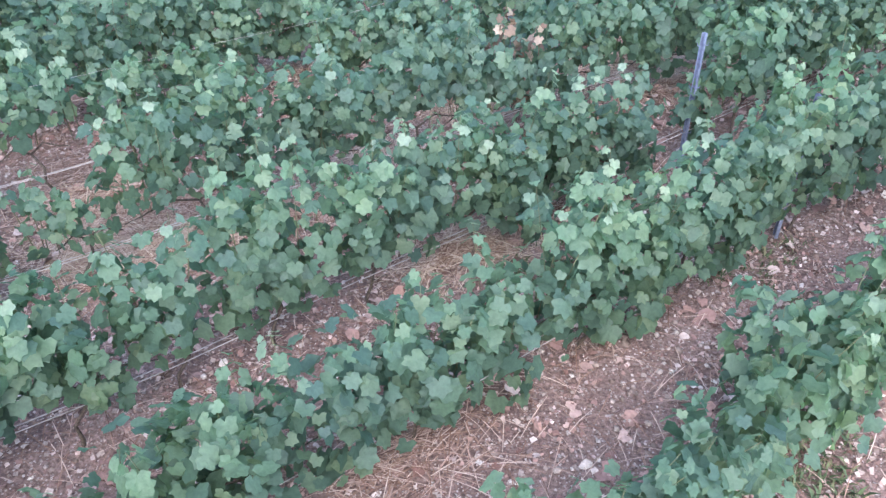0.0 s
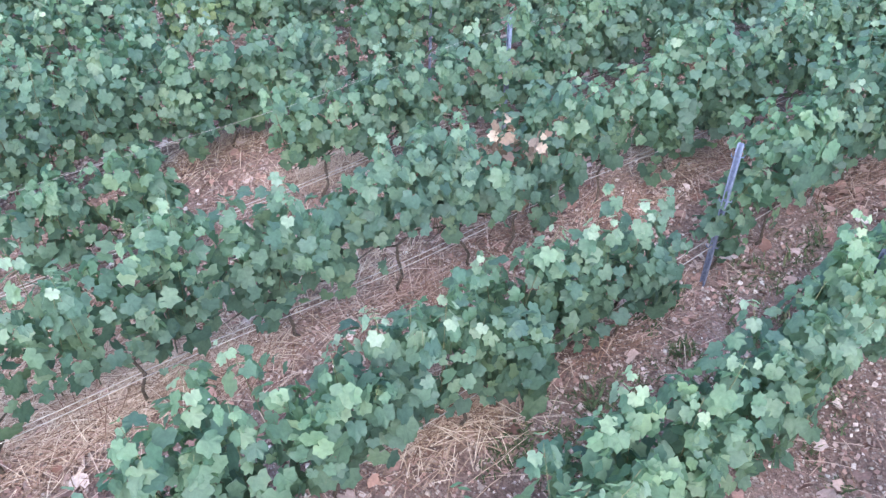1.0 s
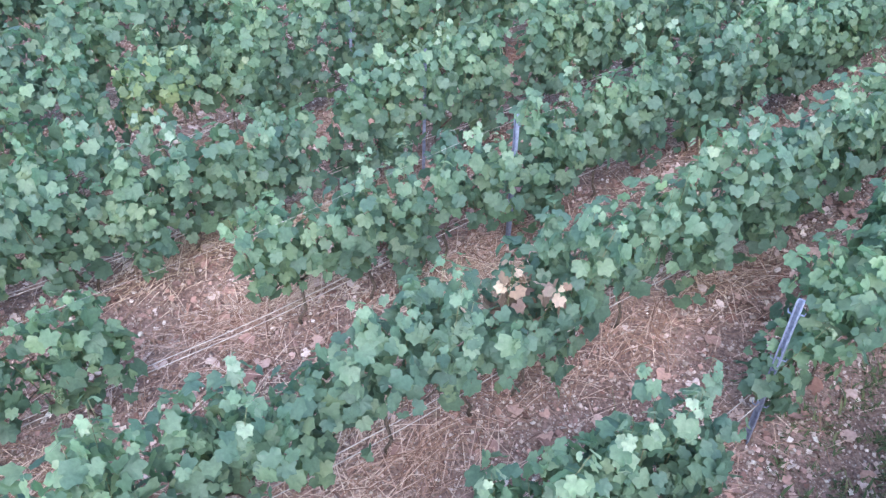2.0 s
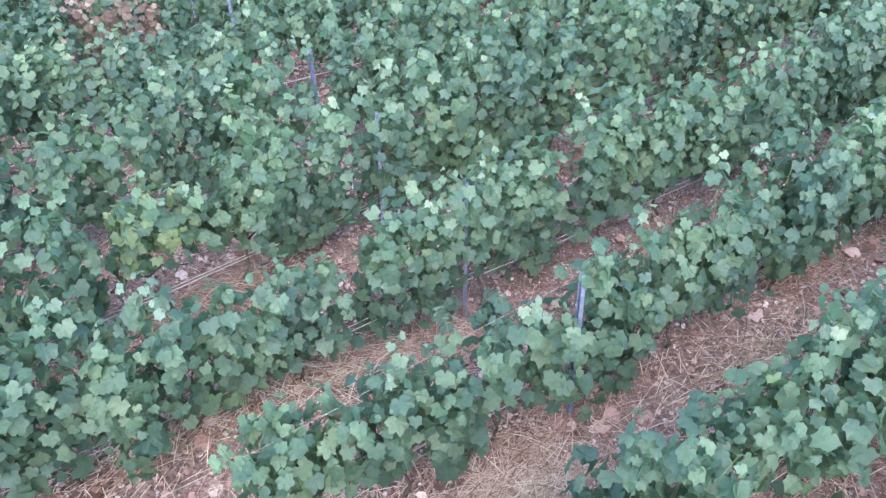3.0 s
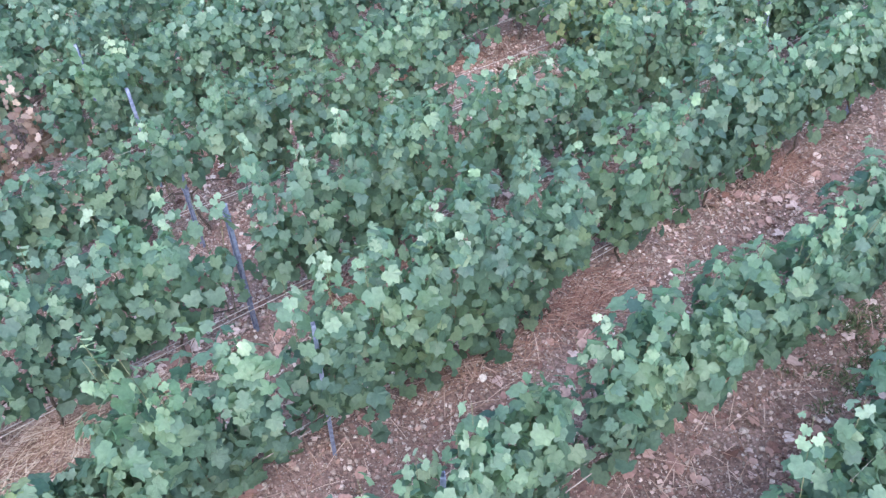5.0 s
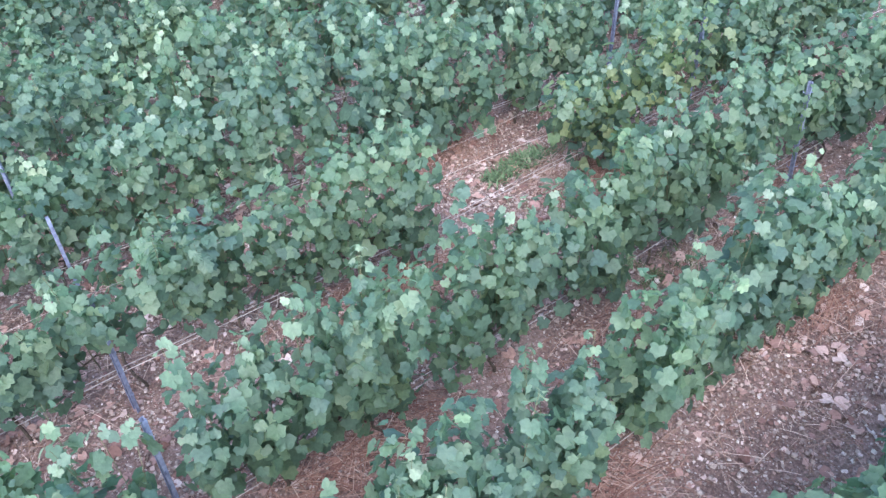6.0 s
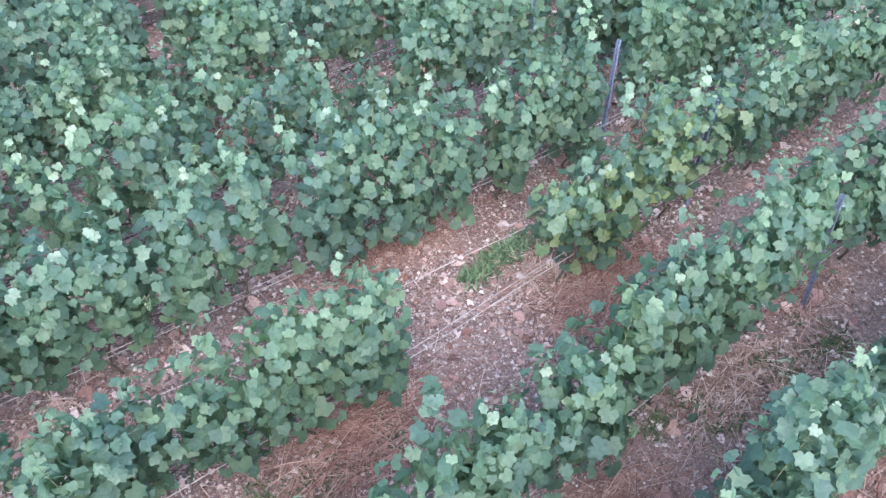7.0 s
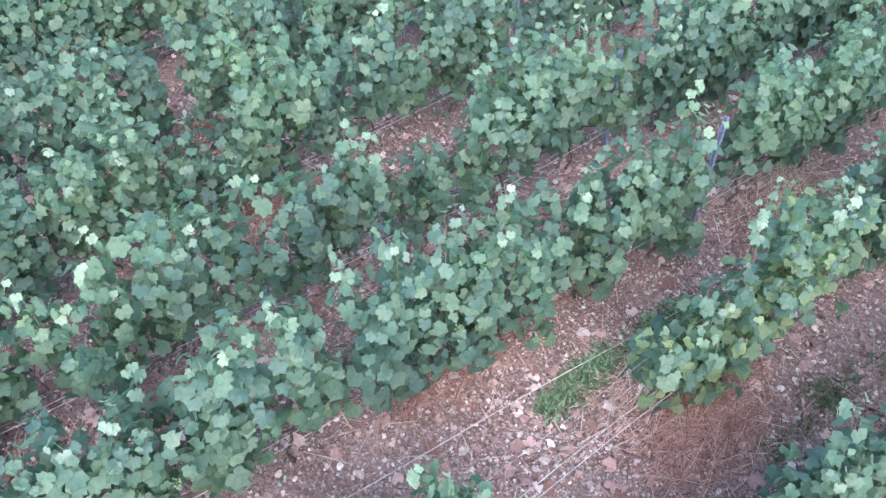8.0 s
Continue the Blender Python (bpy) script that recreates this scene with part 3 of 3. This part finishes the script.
ROWS_OF[6] = [(-3, 1.8, .2, 1.1, .22, 1.1, F), (1.85, 2.62, .35, 1.02, .21, 1, F), (2.72, 3.2, .6, 1.06, .2, .9, Y), (3.2, 3.66, .33, .75, .2, 1, L), (3.46, 3.82, .5, 1.18, .2, 1, R), (3.78, 4.3, .1, 1.28, .21, 1.1, F), (4.42, 5.2, .12, 1.22, .21, 1.1, F),
              (5.24, 6.0, .05, 1.22, .22, 1.1, F), (6.02, 6.42, .28, 1.2, .2, 1.05, F), (6.62, 7.25, .1, 1.28, .2, 1.05, F), (7.4, 8.4, .12, 1.3, .21, 1.05, F), (8.4, 12, .25, 1.15, .22, 1.1, F)]
ROWS_OF[7] = [(-2.5, 2.85, .22, 1.1, .22, 1.1, F), (2.92, 3.75, .38, 1.12, .22, 1.1, F), (3.75, 4.45, .42, 1.16, .21, 1.1, F), (4.68, 5.5, .22, 1.2, .22, 1.1, F), (5.48, 6.06, .2, 1.2, .21, 1.05, F), (6.14, 7.0, .18, 1.2, .21, 1.1, F),
              (7.0, 7.65, .34, 1.0, .21, 1.05, F), (7.65, 8.6, .2, 1.25, .21, 1.1, F), (8.6, 9.6, .25, 1.25, .2, 1.05, F), (9.75, 12.5, .25, 1.16, .22, 1.1, F)]
ROWS_OF[8] = [(-2, 3.6, .2, 1.1, .22, 1.1, F), (3.62, 4.44, .25, 1.02, .22, 1.1, F), (4.42, 5.05, .64, 1.06, .2, 1.05, R), (5.05, 5.75, .28, 1.16, .21, 1.1, F), (5.8, 6.84, .34, 1.2, .21, 1.1, F),
              (8.12, 8.5, .55, 1.08, .16, .8, Y), (8.5, 8.9, .06, 1.12, .18, .95, Y), (8.95, 10, .4, 1.2, .17, .72, Y), (10, 13, .25, 1.22, .21, 1.05, F)]
ROWS_OF[9] = [(-1.5, 3.15, .2, 1.12, .22, 1.1, F), (3.2, 4.0, .35, 1.0, .23, .8, B), (4.05, 4.95, .25, 1.1, .22, 1.1, F), (4.95, 6.0, .25, 1.2, .21, 1.1, F), (6.0, 6.75, .4, 1.34, .2, 1.05, F), (6.82, 7.65, .08, 1.32, .22, 1.1, F), (7.65, 8.35, .1, 1.12, .21, 1.1, F),
              (8.42, 8.72, .34, 1.02, .2, 1.05, F), (8.72, 9.1, .3, 1.28, .2, 1.05, F), (9.15, 9.5, .08, 1.36, .17, 1.05, F), (9.9, 10.4, .3, 1.42, .2, 1.05, F), (10.4, 13.5, .3, 1.25, .22, 1.1, F)]
ROWS_OF[10] = [(-1, 5.4, .2, 1.15, .22, 1.1, F), (5.5, 6.85, .3, 1.25, .22, 1.1, F), (6.95, 7.7, .5, 1.3, .2, 1.05, R), (7.78, 8.38, .45, 1.05, .17, .8, F), (8.38, 9.1, .58, 1.4, .2, 1.1, F), (9.1, 9.7, .3, 1.32, .21, 1.1, F), (9.78, 14, .2, 1.25, .22, 1.1, F)]
ROWS_OF[11] = [(-0.5, 6.6, .2, 1.15, .23, 1.1, F), (6.6, 7.15, .2, .85, .2, 1, L), (7.15, 7.85, .2, 1.22, .23, 1.1, F), (7.85, 8.55, .5, 1.2, .2, 1, F), (8.55, 9.6, .2, 1.22, .23, 1.1, F), (9.8, 14.5, .2, 1.15, .23, 1.1, F)]
ROWS_OF[12] = [(0, 7.0, .2, 1.2, .24, 1.05, F), (7.2, 15, .2, 1.16, .24, 1.05, F)]
ROWS_OF[13] = [(0.5, 15.5, .2, 1.2, .25, 1.05, F)]
ROWS_OF[14] = [(1, 16, .2, 1.2, .25, 1, F)]
ROWS_OF[15] = [(2, 16.5, .2, 1.2, .25, 1, F)]
ROWS_OF[16] = [(3, 17, .2, 1.2, .25, 1, F)]
vr = random.Random(3)
for k, spans in ROWS_OF.items():
    starts, ends = [sp[0] for sp in spans], [sp[1] for sp in spans]
    for s0, s1, bottom, top, half, dense, kind_of in spans:
        count = max(1, round((s1 - s0) / 0.95))
        step = (s1 - s0) / count
        for i in range(count):
            # neighbours grow into each other, free ends do not
            a, e = s0 + i * step, s0 + (i + 1) * step
            if i or any(abs(q - a) < 0.07 for q in ends):
                a -= vr.uniform(0.06, 0.13)
            else:
                a -= 0.05
            if i < count - 1 or any(abs(q - e) < 0.07 for q in starts):
                e += vr.uniform(0.06, 0.13)
            else:
                e += 0.05
            vine(k, a, e, bottom + vr.uniform(0.0, 0.1) - (0.15 if bottom > 0.33 else 0.0), top + vr.uniform(-0.03, 0.09), half * vr.uniform(0.85, 1.1), dense * vr.uniform(0.9, 1.1), kind_of, vr.uniform(-0.04, 0.04), 0.1 if k == 7 and s0 > 6.1 else 0.0)


# ---- what lies on the ground ----
def scatter(n, seed, lo=(-6.5, 0.2), hi=(7.5, 19.0)):
    g = np.random.default_rng(seed)
    x, y = g.uniform(lo[0], hi[0], n), g.uniform(lo[1], hi[1], n)
    keep = np.abs(x - 0.4) < 2.4 + 0.0 * y + 4.5 * g.random(n)
    return x[keep], y[keep], g


def flat_bases(g, n, size, tilt):
    normal = np.stack([g.normal(0, tilt, n), g.normal(0, tilt, n), np.ones(n)], axis=1)
    a = g.uniform(0, 2 * math.pi, n)
    return leaf_bases(normal, np.stack([np.cos(a), np.sin(a), np.zeros(n)], axis=1), size, np.zeros(n))


def pebble(seed, sub):
    bm = bmesh.new()
    bmesh.ops.create_icosphere(bm, subdivisions=sub, radius=1.0)
    pr = random.Random(seed)
    for v in bm.verts:
        v.co *= pr.uniform(0.75, 1.15)
        v.co.z *= 0.6
    verts, faces = [tuple(v.co) for v in bm.verts], [tuple(v.index for v in f.verts) for f in bm.faces]
    bm.free()
    return verts, faces


for seed in range(3):
    x, y, g = scatter(8000, 40 + seed)
    patch = value_noise(x * 0.8 + 3, y * 0.8 + 8)
    keep = g.random(len(x)) < (0.25 + 1.0 * np.clip(patch - 0.3, 0, 1)) * np.clip((y - 2.4) / 1.6, 0.2, 1)
    x, y = x[keep], y[keep]
    n = len(x)
    size = 0.006 + 0.020 * g.random(n) ** 4
    places = np.stack([x, y, ground_z(x, y) + size * 0.45], axis=1)
    tagged(new("gravel", many("gravel", pebble(seed, 1), places, flat_bases(g, n, size, 0.3), [stone_mat], smooth=False)), "pale pinkish limestone chips strewn over the soil", "gravel", kind="stuff")

CHIP = ([(1, 0, 0), (-0.9, 0.2, 0), (0.1, 0.8, 0.05), (0, -0.9, 0), (0.1, 0, 0.55), (0, 0, -0.5)], [(0, 2, 4), (2, 1, 4), (1, 3, 4), (3, 0, 4), (2, 0, 5), (1, 2, 5), (3, 1, 5), (0, 3, 5)])
for seed in range(2):
    x, y, g = scatter(22000, 50 + seed, (-3.6, 1.8), (4.4, 16.0))
    patch = value_noise(x * 0.8 + 3, y * 0.8 + 8) + 0.35 * value_noise(x * 3, y * 3)
    keep = g.random(len(x)) < np.clip((patch - 0.28) * 1.6, 0.08, 1.0) * np.clip((y - 2.4) / 1.6, 0.2, 1)
    x, y = x[keep], y[keep]
    n = len(x)
    size = 0.006 + 0.018 * g.random(n) ** 2
    places = np.stack([x, y, ground_z(x, y) + size * 0.4], axis=1)
    tagged(new("stone_chips", many("stone_chips", CHIP, places, flat_bases(g, n, size, 0.4), [stone_mat])), "fine pale stone chips covering the vineyard soil", "gravel", kind="stuff")

g = np.random.default_rng(57)
n = 5200
s, u = g.uniform(6.6, 9.6, n), 9.75 + g.normal(0, 0.45, n)
x, y = s * CS - u * SN, s * SN + u * CS
size = 0.006 + 0.016 * g.random(n) ** 3
places = np.stack([x, y, ground_z(x, y) + size * 0.4], axis=1)
tagged(new("stone_chips", many("stone_chips", CHIP, places, flat_bases(g, n, size, 0.4), [stone_mat])), "pale stone chips strewn thickly where vines are missing", "gravel", kind="stuff")

FLAKE = ([(-0.5, -0.3, 0.0), (0.5, -0.35, 0.06), (0.4, 0.35, -0.03), (-0.35, 0.4, 0.08)], [(0, 1, 2), (0, 2, 3)])
for seed, mat_, label in ((58, 0, "small brown scraps of dead leaf on the soil"), (59, 1, "fine grey-pink grit and crumbs on the soil")):
    x, y, g = scatter(90000, seed, (-4.2, 1.6), (4.8, 16.0))
    keep = g.random(len(x)) < 0.45 + 0.5 * value_noise(x * 1.4 + seed, y * 1.4)
    x, y = x[keep], y[keep]
    n = len(x)
    size = 0.010 + 0.028 * g.random(n) ** 3
    places = np.stack([x, y, ground_z(x, y) + 0.006 + size * 0.2], axis=1)
    tagged(new("debris", many("debris", FLAKE, places, flat_bases(g, n, size, 0.5), [stone_mat if mat_ else litter_mat])), label, "debris", kind="stuff")

STRAW_SHAPE = ([(-0.5, -0.013, 0.0), (-0.5, 0.013, 0.0), (0.0, -0.018, 0.05), (0.0, 0.018, 0.05), (0.5, -0.010, 0.0), (0.5, 0.010, 0.0)], [(0, 2, 1), (1, 2, 3), (2, 4, 3), (3, 4, 5)])


def straw(n, seed, wanted, label):
    x, y, g = scatter(n, seed)
    keep = wanted(x, y, g)
    x, y = x[keep], y[keep]
    n = len(x)
    size = 0.05 + 0.26 * g.random(n) ** 1.5
    bases = flat_bases(g, n, size, 0.12)
    bases[:, :, 1] *= (0.13 / size)[:, None]
    thick = g.random(n) ** 2 * 0.05
    places = np.stack([x, y, ground_z(x, y) + 0.006 + thick], axis=1)
    tagged(new("straw", many("straw", STRAW_SHAPE, places, bases, [straw_mat])), label, "straw", kind="stuff")


def across(x, y):
    return -x * SN + y * CS


def row_gap(x, y):
    """Distance to the nearest row line, in metres."""
    u, s = across(x, y), x * CS + y * SN
    lines = np.array(ROW_LINE)
    return np.min(np.abs(u[:, None] - lines[:, 0] - lines[:, 1] * s[:, None]), axis=1)


straw(34000, 61, lambda x, y, g: g.random(len(x)) < np.clip((value_noise(x * 0.7 + 20, y * 0.7 + 2) - 0.42) * 3.2, 0.06, 1), "dry reddish straw and stalks matted on the soil")
straw(22000, 62, lambda x, y, g: (row_gap(x, y) < 0.28) & (g.random(len(x)) < np.clip((value_noise(x * 0.9 + 40, y * 0.9) - 0.3) * 2.5, 0.1, 1)), "pale dry grass lying under the vine rows")
straw(30000, 63, lambda x, y, g: g.random(len(x)) < 0.2 + 0.6 * value_noise(x * 1.7 + 11, y * 1.7 + 5), "short broken stalks scattered over the reddish soil")

x, y, g = scatter(60000, 71)
keep = g.random(len(x)) < (0.25 + 0.9 * np.clip(value_noise(x * 1.1, y * 1.1 + 30) - 0.35, 0, 1)) * np.clip((y - 2.2) / 1.6, 0.25, 1)
x, y = x[keep], y[keep]
n = len(x)
places = np.stack([x, y, ground_z(x, y) + 0.018], axis=1)
bases = flat_bases(g, n, 0.022 + 0.085 * g.random(n) ** 2.4, 0.45)
tagged(new("leaf_litter", many("leaf_litter", leaf_shape(2, 0.9, 0.6, 0.55, 0.4, 6, 0.3), places, bases, [litter_mat])), "dry pinkish brown fallen vine leaves on the soil", "leaf litter", kind="stuff")

BLADE = ([(-0.08, 0, 0), (0.08, 0, 0), (-0.09, 0.3, 0.5), (0.09, 0.3, 0.5), (0.0, 0.8, 0.75)], [(0, 1, 2), (1, 3, 2), (2, 3, 4)])


def tufts(name, n, seed, s_range, u_range, size, mat_, label, category, clumps):
    """Blades in loose clumps that thin out towards the edge of the patch."""
    g = np.random.default_rng(seed)
    cs, cu = g.uniform(*s_range, clumps), g.normal(sum(u_range) / 2, (u_range[1] - u_range[0]) / 3.0, clumps)
    big = g.uniform(0.4, 1.3, clumps)
    pick = g.integers(0, clumps, n)
    spread = 0.045 * big[pick]
    s, u = cs[pick] + g.normal(0, 1, n) * spread, cu[pick] + g.normal(0, 1, n) * spread * 0.8
    x, y = s * CS - u * SN, s * SN + u * CS
    places = np.stack([x, y, ground_z(x, y) - 0.005], axis=1)
    a, k = g.uniform(0, 2 * math.pi, n), g.uniform(*size, n) * big[pick]
    bases = np.zeros((n, 3, 3))
    bases[:, 0, 0], bases[:, 1, 0] = np.cos(a), np.sin(a)
    bases[:, 0, 1], bases[:, 1, 1] = -np.sin(a), np.cos(a)
    bases[:, 2, 2] = g.uniform(0.5, 1.3, n)
    tagged(new(name, many(name, BLADE, places, bases * k[:, None, None], [mat_])), label, category, kind="stuff")


tufts("grass_strip", 2400, 81, (7.85, 9.2), (9.92, 10.04), (0.045, 0.09), grass_mat, "green weeds in a narrow strip on bare soil", "weeds", 95)
WEEDS = [(2.43, 2.91, 0.3), (2.04, 2.69, 0.2), (2.2, 4.22, 0.2), (1.33, 4.44, 0.25), (0.94, 4.1, 0.25), (1.52, 5.06, 0.15), (2.68, 5.56, 0.25), (2.34, 5.2, 0.2), (2.18, 7.28, 0.2), (2.8, 9.37, 0.2), (2.41, 8.91, 0.25), (-0.24, 11.27, 0.15), (2.77, 11.84, 0.2), (1.75, 11.49, 0.15), (2.51, 11.48, 0.25), (-0.55, 10.92, 0.2), (2.49, 12.88, 0.15), (2, 12.47, 0.12)]
for i, (x, y, w) in enumerate(WEEDS):
    s, u = x * CS + y * SN, -x * SN + y * CS
    tufts("weed_patch", int(2600 * w), 90 + i, (s - w * 2, s + w * 2), (u - w * 0.9, u + w * 0.9), (0.03, 0.075), weed_mat, "low dull green weeds growing on bare soil", "weeds", int(110 * w))

# mats of cut straw lie in heaps here and there
HEAPS = [(-2.03, 4.53), (-1.35, 4.71), (-1.62, 4.02), (-1.04, 6.13), (-1.11, 5.79), (-2.15, 7.24), (-1.71, 7.84), (-0.08, 7.33), (-1.63, 7.77), (1.55, 12.85), (-0.17, 13.02), (1.53, 12.63), (-1.93, 4.68), (-1.79, 4.42), (-2.5, 5.07), (1.34, 5.03), (0.3, 4.29), (-0.9, 4.47), (0.07, 5.01), (1.39, 6.06), (0.61, 5.89), (3.33, 6.48), (-0.04, 7.35), (-1.66, 7.68), (0.81, 7), (2.4, 8.14), (0.26, 9.21), (0.99, 9.67), (-2.2, 8.71), (-0.03, 13.12), (-0.3, 11.18), (2.8, 11.17), (0.3, 14.28), (2.51, 14.39), (-0.23, 12.92), (-2.37, 15.34), (1.17, 12.82), (2.87, 12.5), (0.24, 6.44), (2.2, 6.67), (2.25, 11.75), (1.37, 10.82), (0.09, 2.61), (1.57, 12.58)]
# and thicker mats where the rows stand open
MATS = [(-2.16, 4.61), (-1.8, 4.26), (-1.54, 4.04), (-2.0, 4.16), (-1.05, 4.55), (-0.38, 5.36), (0.49, 6.22), (0.37, 4.22), (-1.55, 6.66), (-1.3, 4.39), (-0.67, 6.45), (2.02, 6.79), (-0.7, 7.09), (0.33, 6.34), (2.01, 7.25), (1.8, 7.05), (-2.16, 8.66), (-0.18, 11.44), (1.4, 12.48), (-1.43, 14.32), (2.52, 14.63), (-0.37, 10.02)]
for i, (x, y) in enumerate(HEAPS + MATS):
    g = np.random.default_rng(300 + i)
    n = int(g.uniform(220, 480)) if i < len(HEAPS) else int(g.uniform(480, 760))
    wide = g.uniform(0.2, 0.38)
    s = x * CS + y * SN + g.normal(0, wide, n)
    u = -x * SN + y * CS + g.normal(0, wide * 0.55, n)
    px, py = s * CS - u * SN, s * SN + u * CS
    size = 0.06 + 0.3 * g.random(n) ** 1.4
    bases = flat_bases(g, n, size, 0.16)
    turn = ROW_TURN + g.uniform(-0.5, 0.5) + g.normal(0, 0.75, n)
    for row, c in ((0, np.cos(turn)), (1, np.sin(turn))):
        bases[:, row, 0] = c * size
    bases[:, 2, 0] = g.normal(0, 0.1, n) * size
    bases[:, 0, 1], bases[:, 1, 1], bases[:, 2, 1] = -np.sin(turn) * 0.14, np.cos(turn) * 0.14, 0.0
    pile = np.exp(-((px - x) ** 2 + (py - y) ** 2) / (2 * wide ** 2)) * 0.06
    places = np.stack([px, py, ground_z(px, py) + 0.006 + g.random(n) * pile], axis=1)
    rust = y > 9.4 and i % 4
    tagged(new("straw_heap", many("straw_heap", STRAW_SHAPE, places, bases, [rust_mat if rust else straw_mat if i < len(HEAPS) else pale_mat])), "flattened heap of rust-red dead grass on the soil" if rust else "flattened heap of dry pale straw on the soil", "straw", kind="stuff")

# the scrap of paper on the straw
bm = bmesh.new()
bmesh.ops.create_grid(bm, x_segments=4, y_segments=4, size=0.045)
pr = random.Random(9)
for v in bm.verts:
    v.co.z += pr.uniform(0, 0.02)
bmesh.ops.solidify(bm, geom=bm.faces[:], thickness=0.0015)
me = bpy.data.meshes.new("paper_scrap")
bm.to_mesh(me)
bm.free()
me.materials.append(paper_mat)
scrap = tagged(new("paper_scrap", me), "crumpled pale lilac paper scrap lying on straw", "paper")
scrap.location = (-0.99, 4.21, 0.03)

# larger stones, one by one
PEBBLES = [pebble(20 + i, 1) for i in range(5)]
PEBBLE_MESH = [mesh_of("stone", v, f, [single_stone]) for v, f in PEBBLES]
sr = random.Random(15)
spots = [(0.58, 12.4, 0.042), (0.46, 12.32, 0.045)]
while len(spots) < 300:
    x, y = sr.uniform(-2.8, 3.6), sr.uniform(2.6, 15.5)
    if abs(value_noise(np.array([x * 0.8 + 3]), np.array([y * 0.8 + 8]))[0]) < 0.35 + 0.3 * sr.random():
        continue
    spots.append((x, y, 0.014 + 0.02 * sr.random() ** 3))
for x, y, size in spots:
    ob = new("stone", PEBBLE_MESH[sr.randrange(5)])
    ob.parent = ground
    ob.matrix_basis = Matrix.Translation((x, y, float(ground_z(x, y)) + size * 0.4)) @ Euler((sr.uniform(-.4, .4), sr.uniform(-.4, .4), sr.uniform(0, 6.3))).to_matrix().to_4x4() @ Matrix.Diagonal((size * sr.uniform(.8, 1.3), size, size * sr.uniform(.7, 1.1), 1))
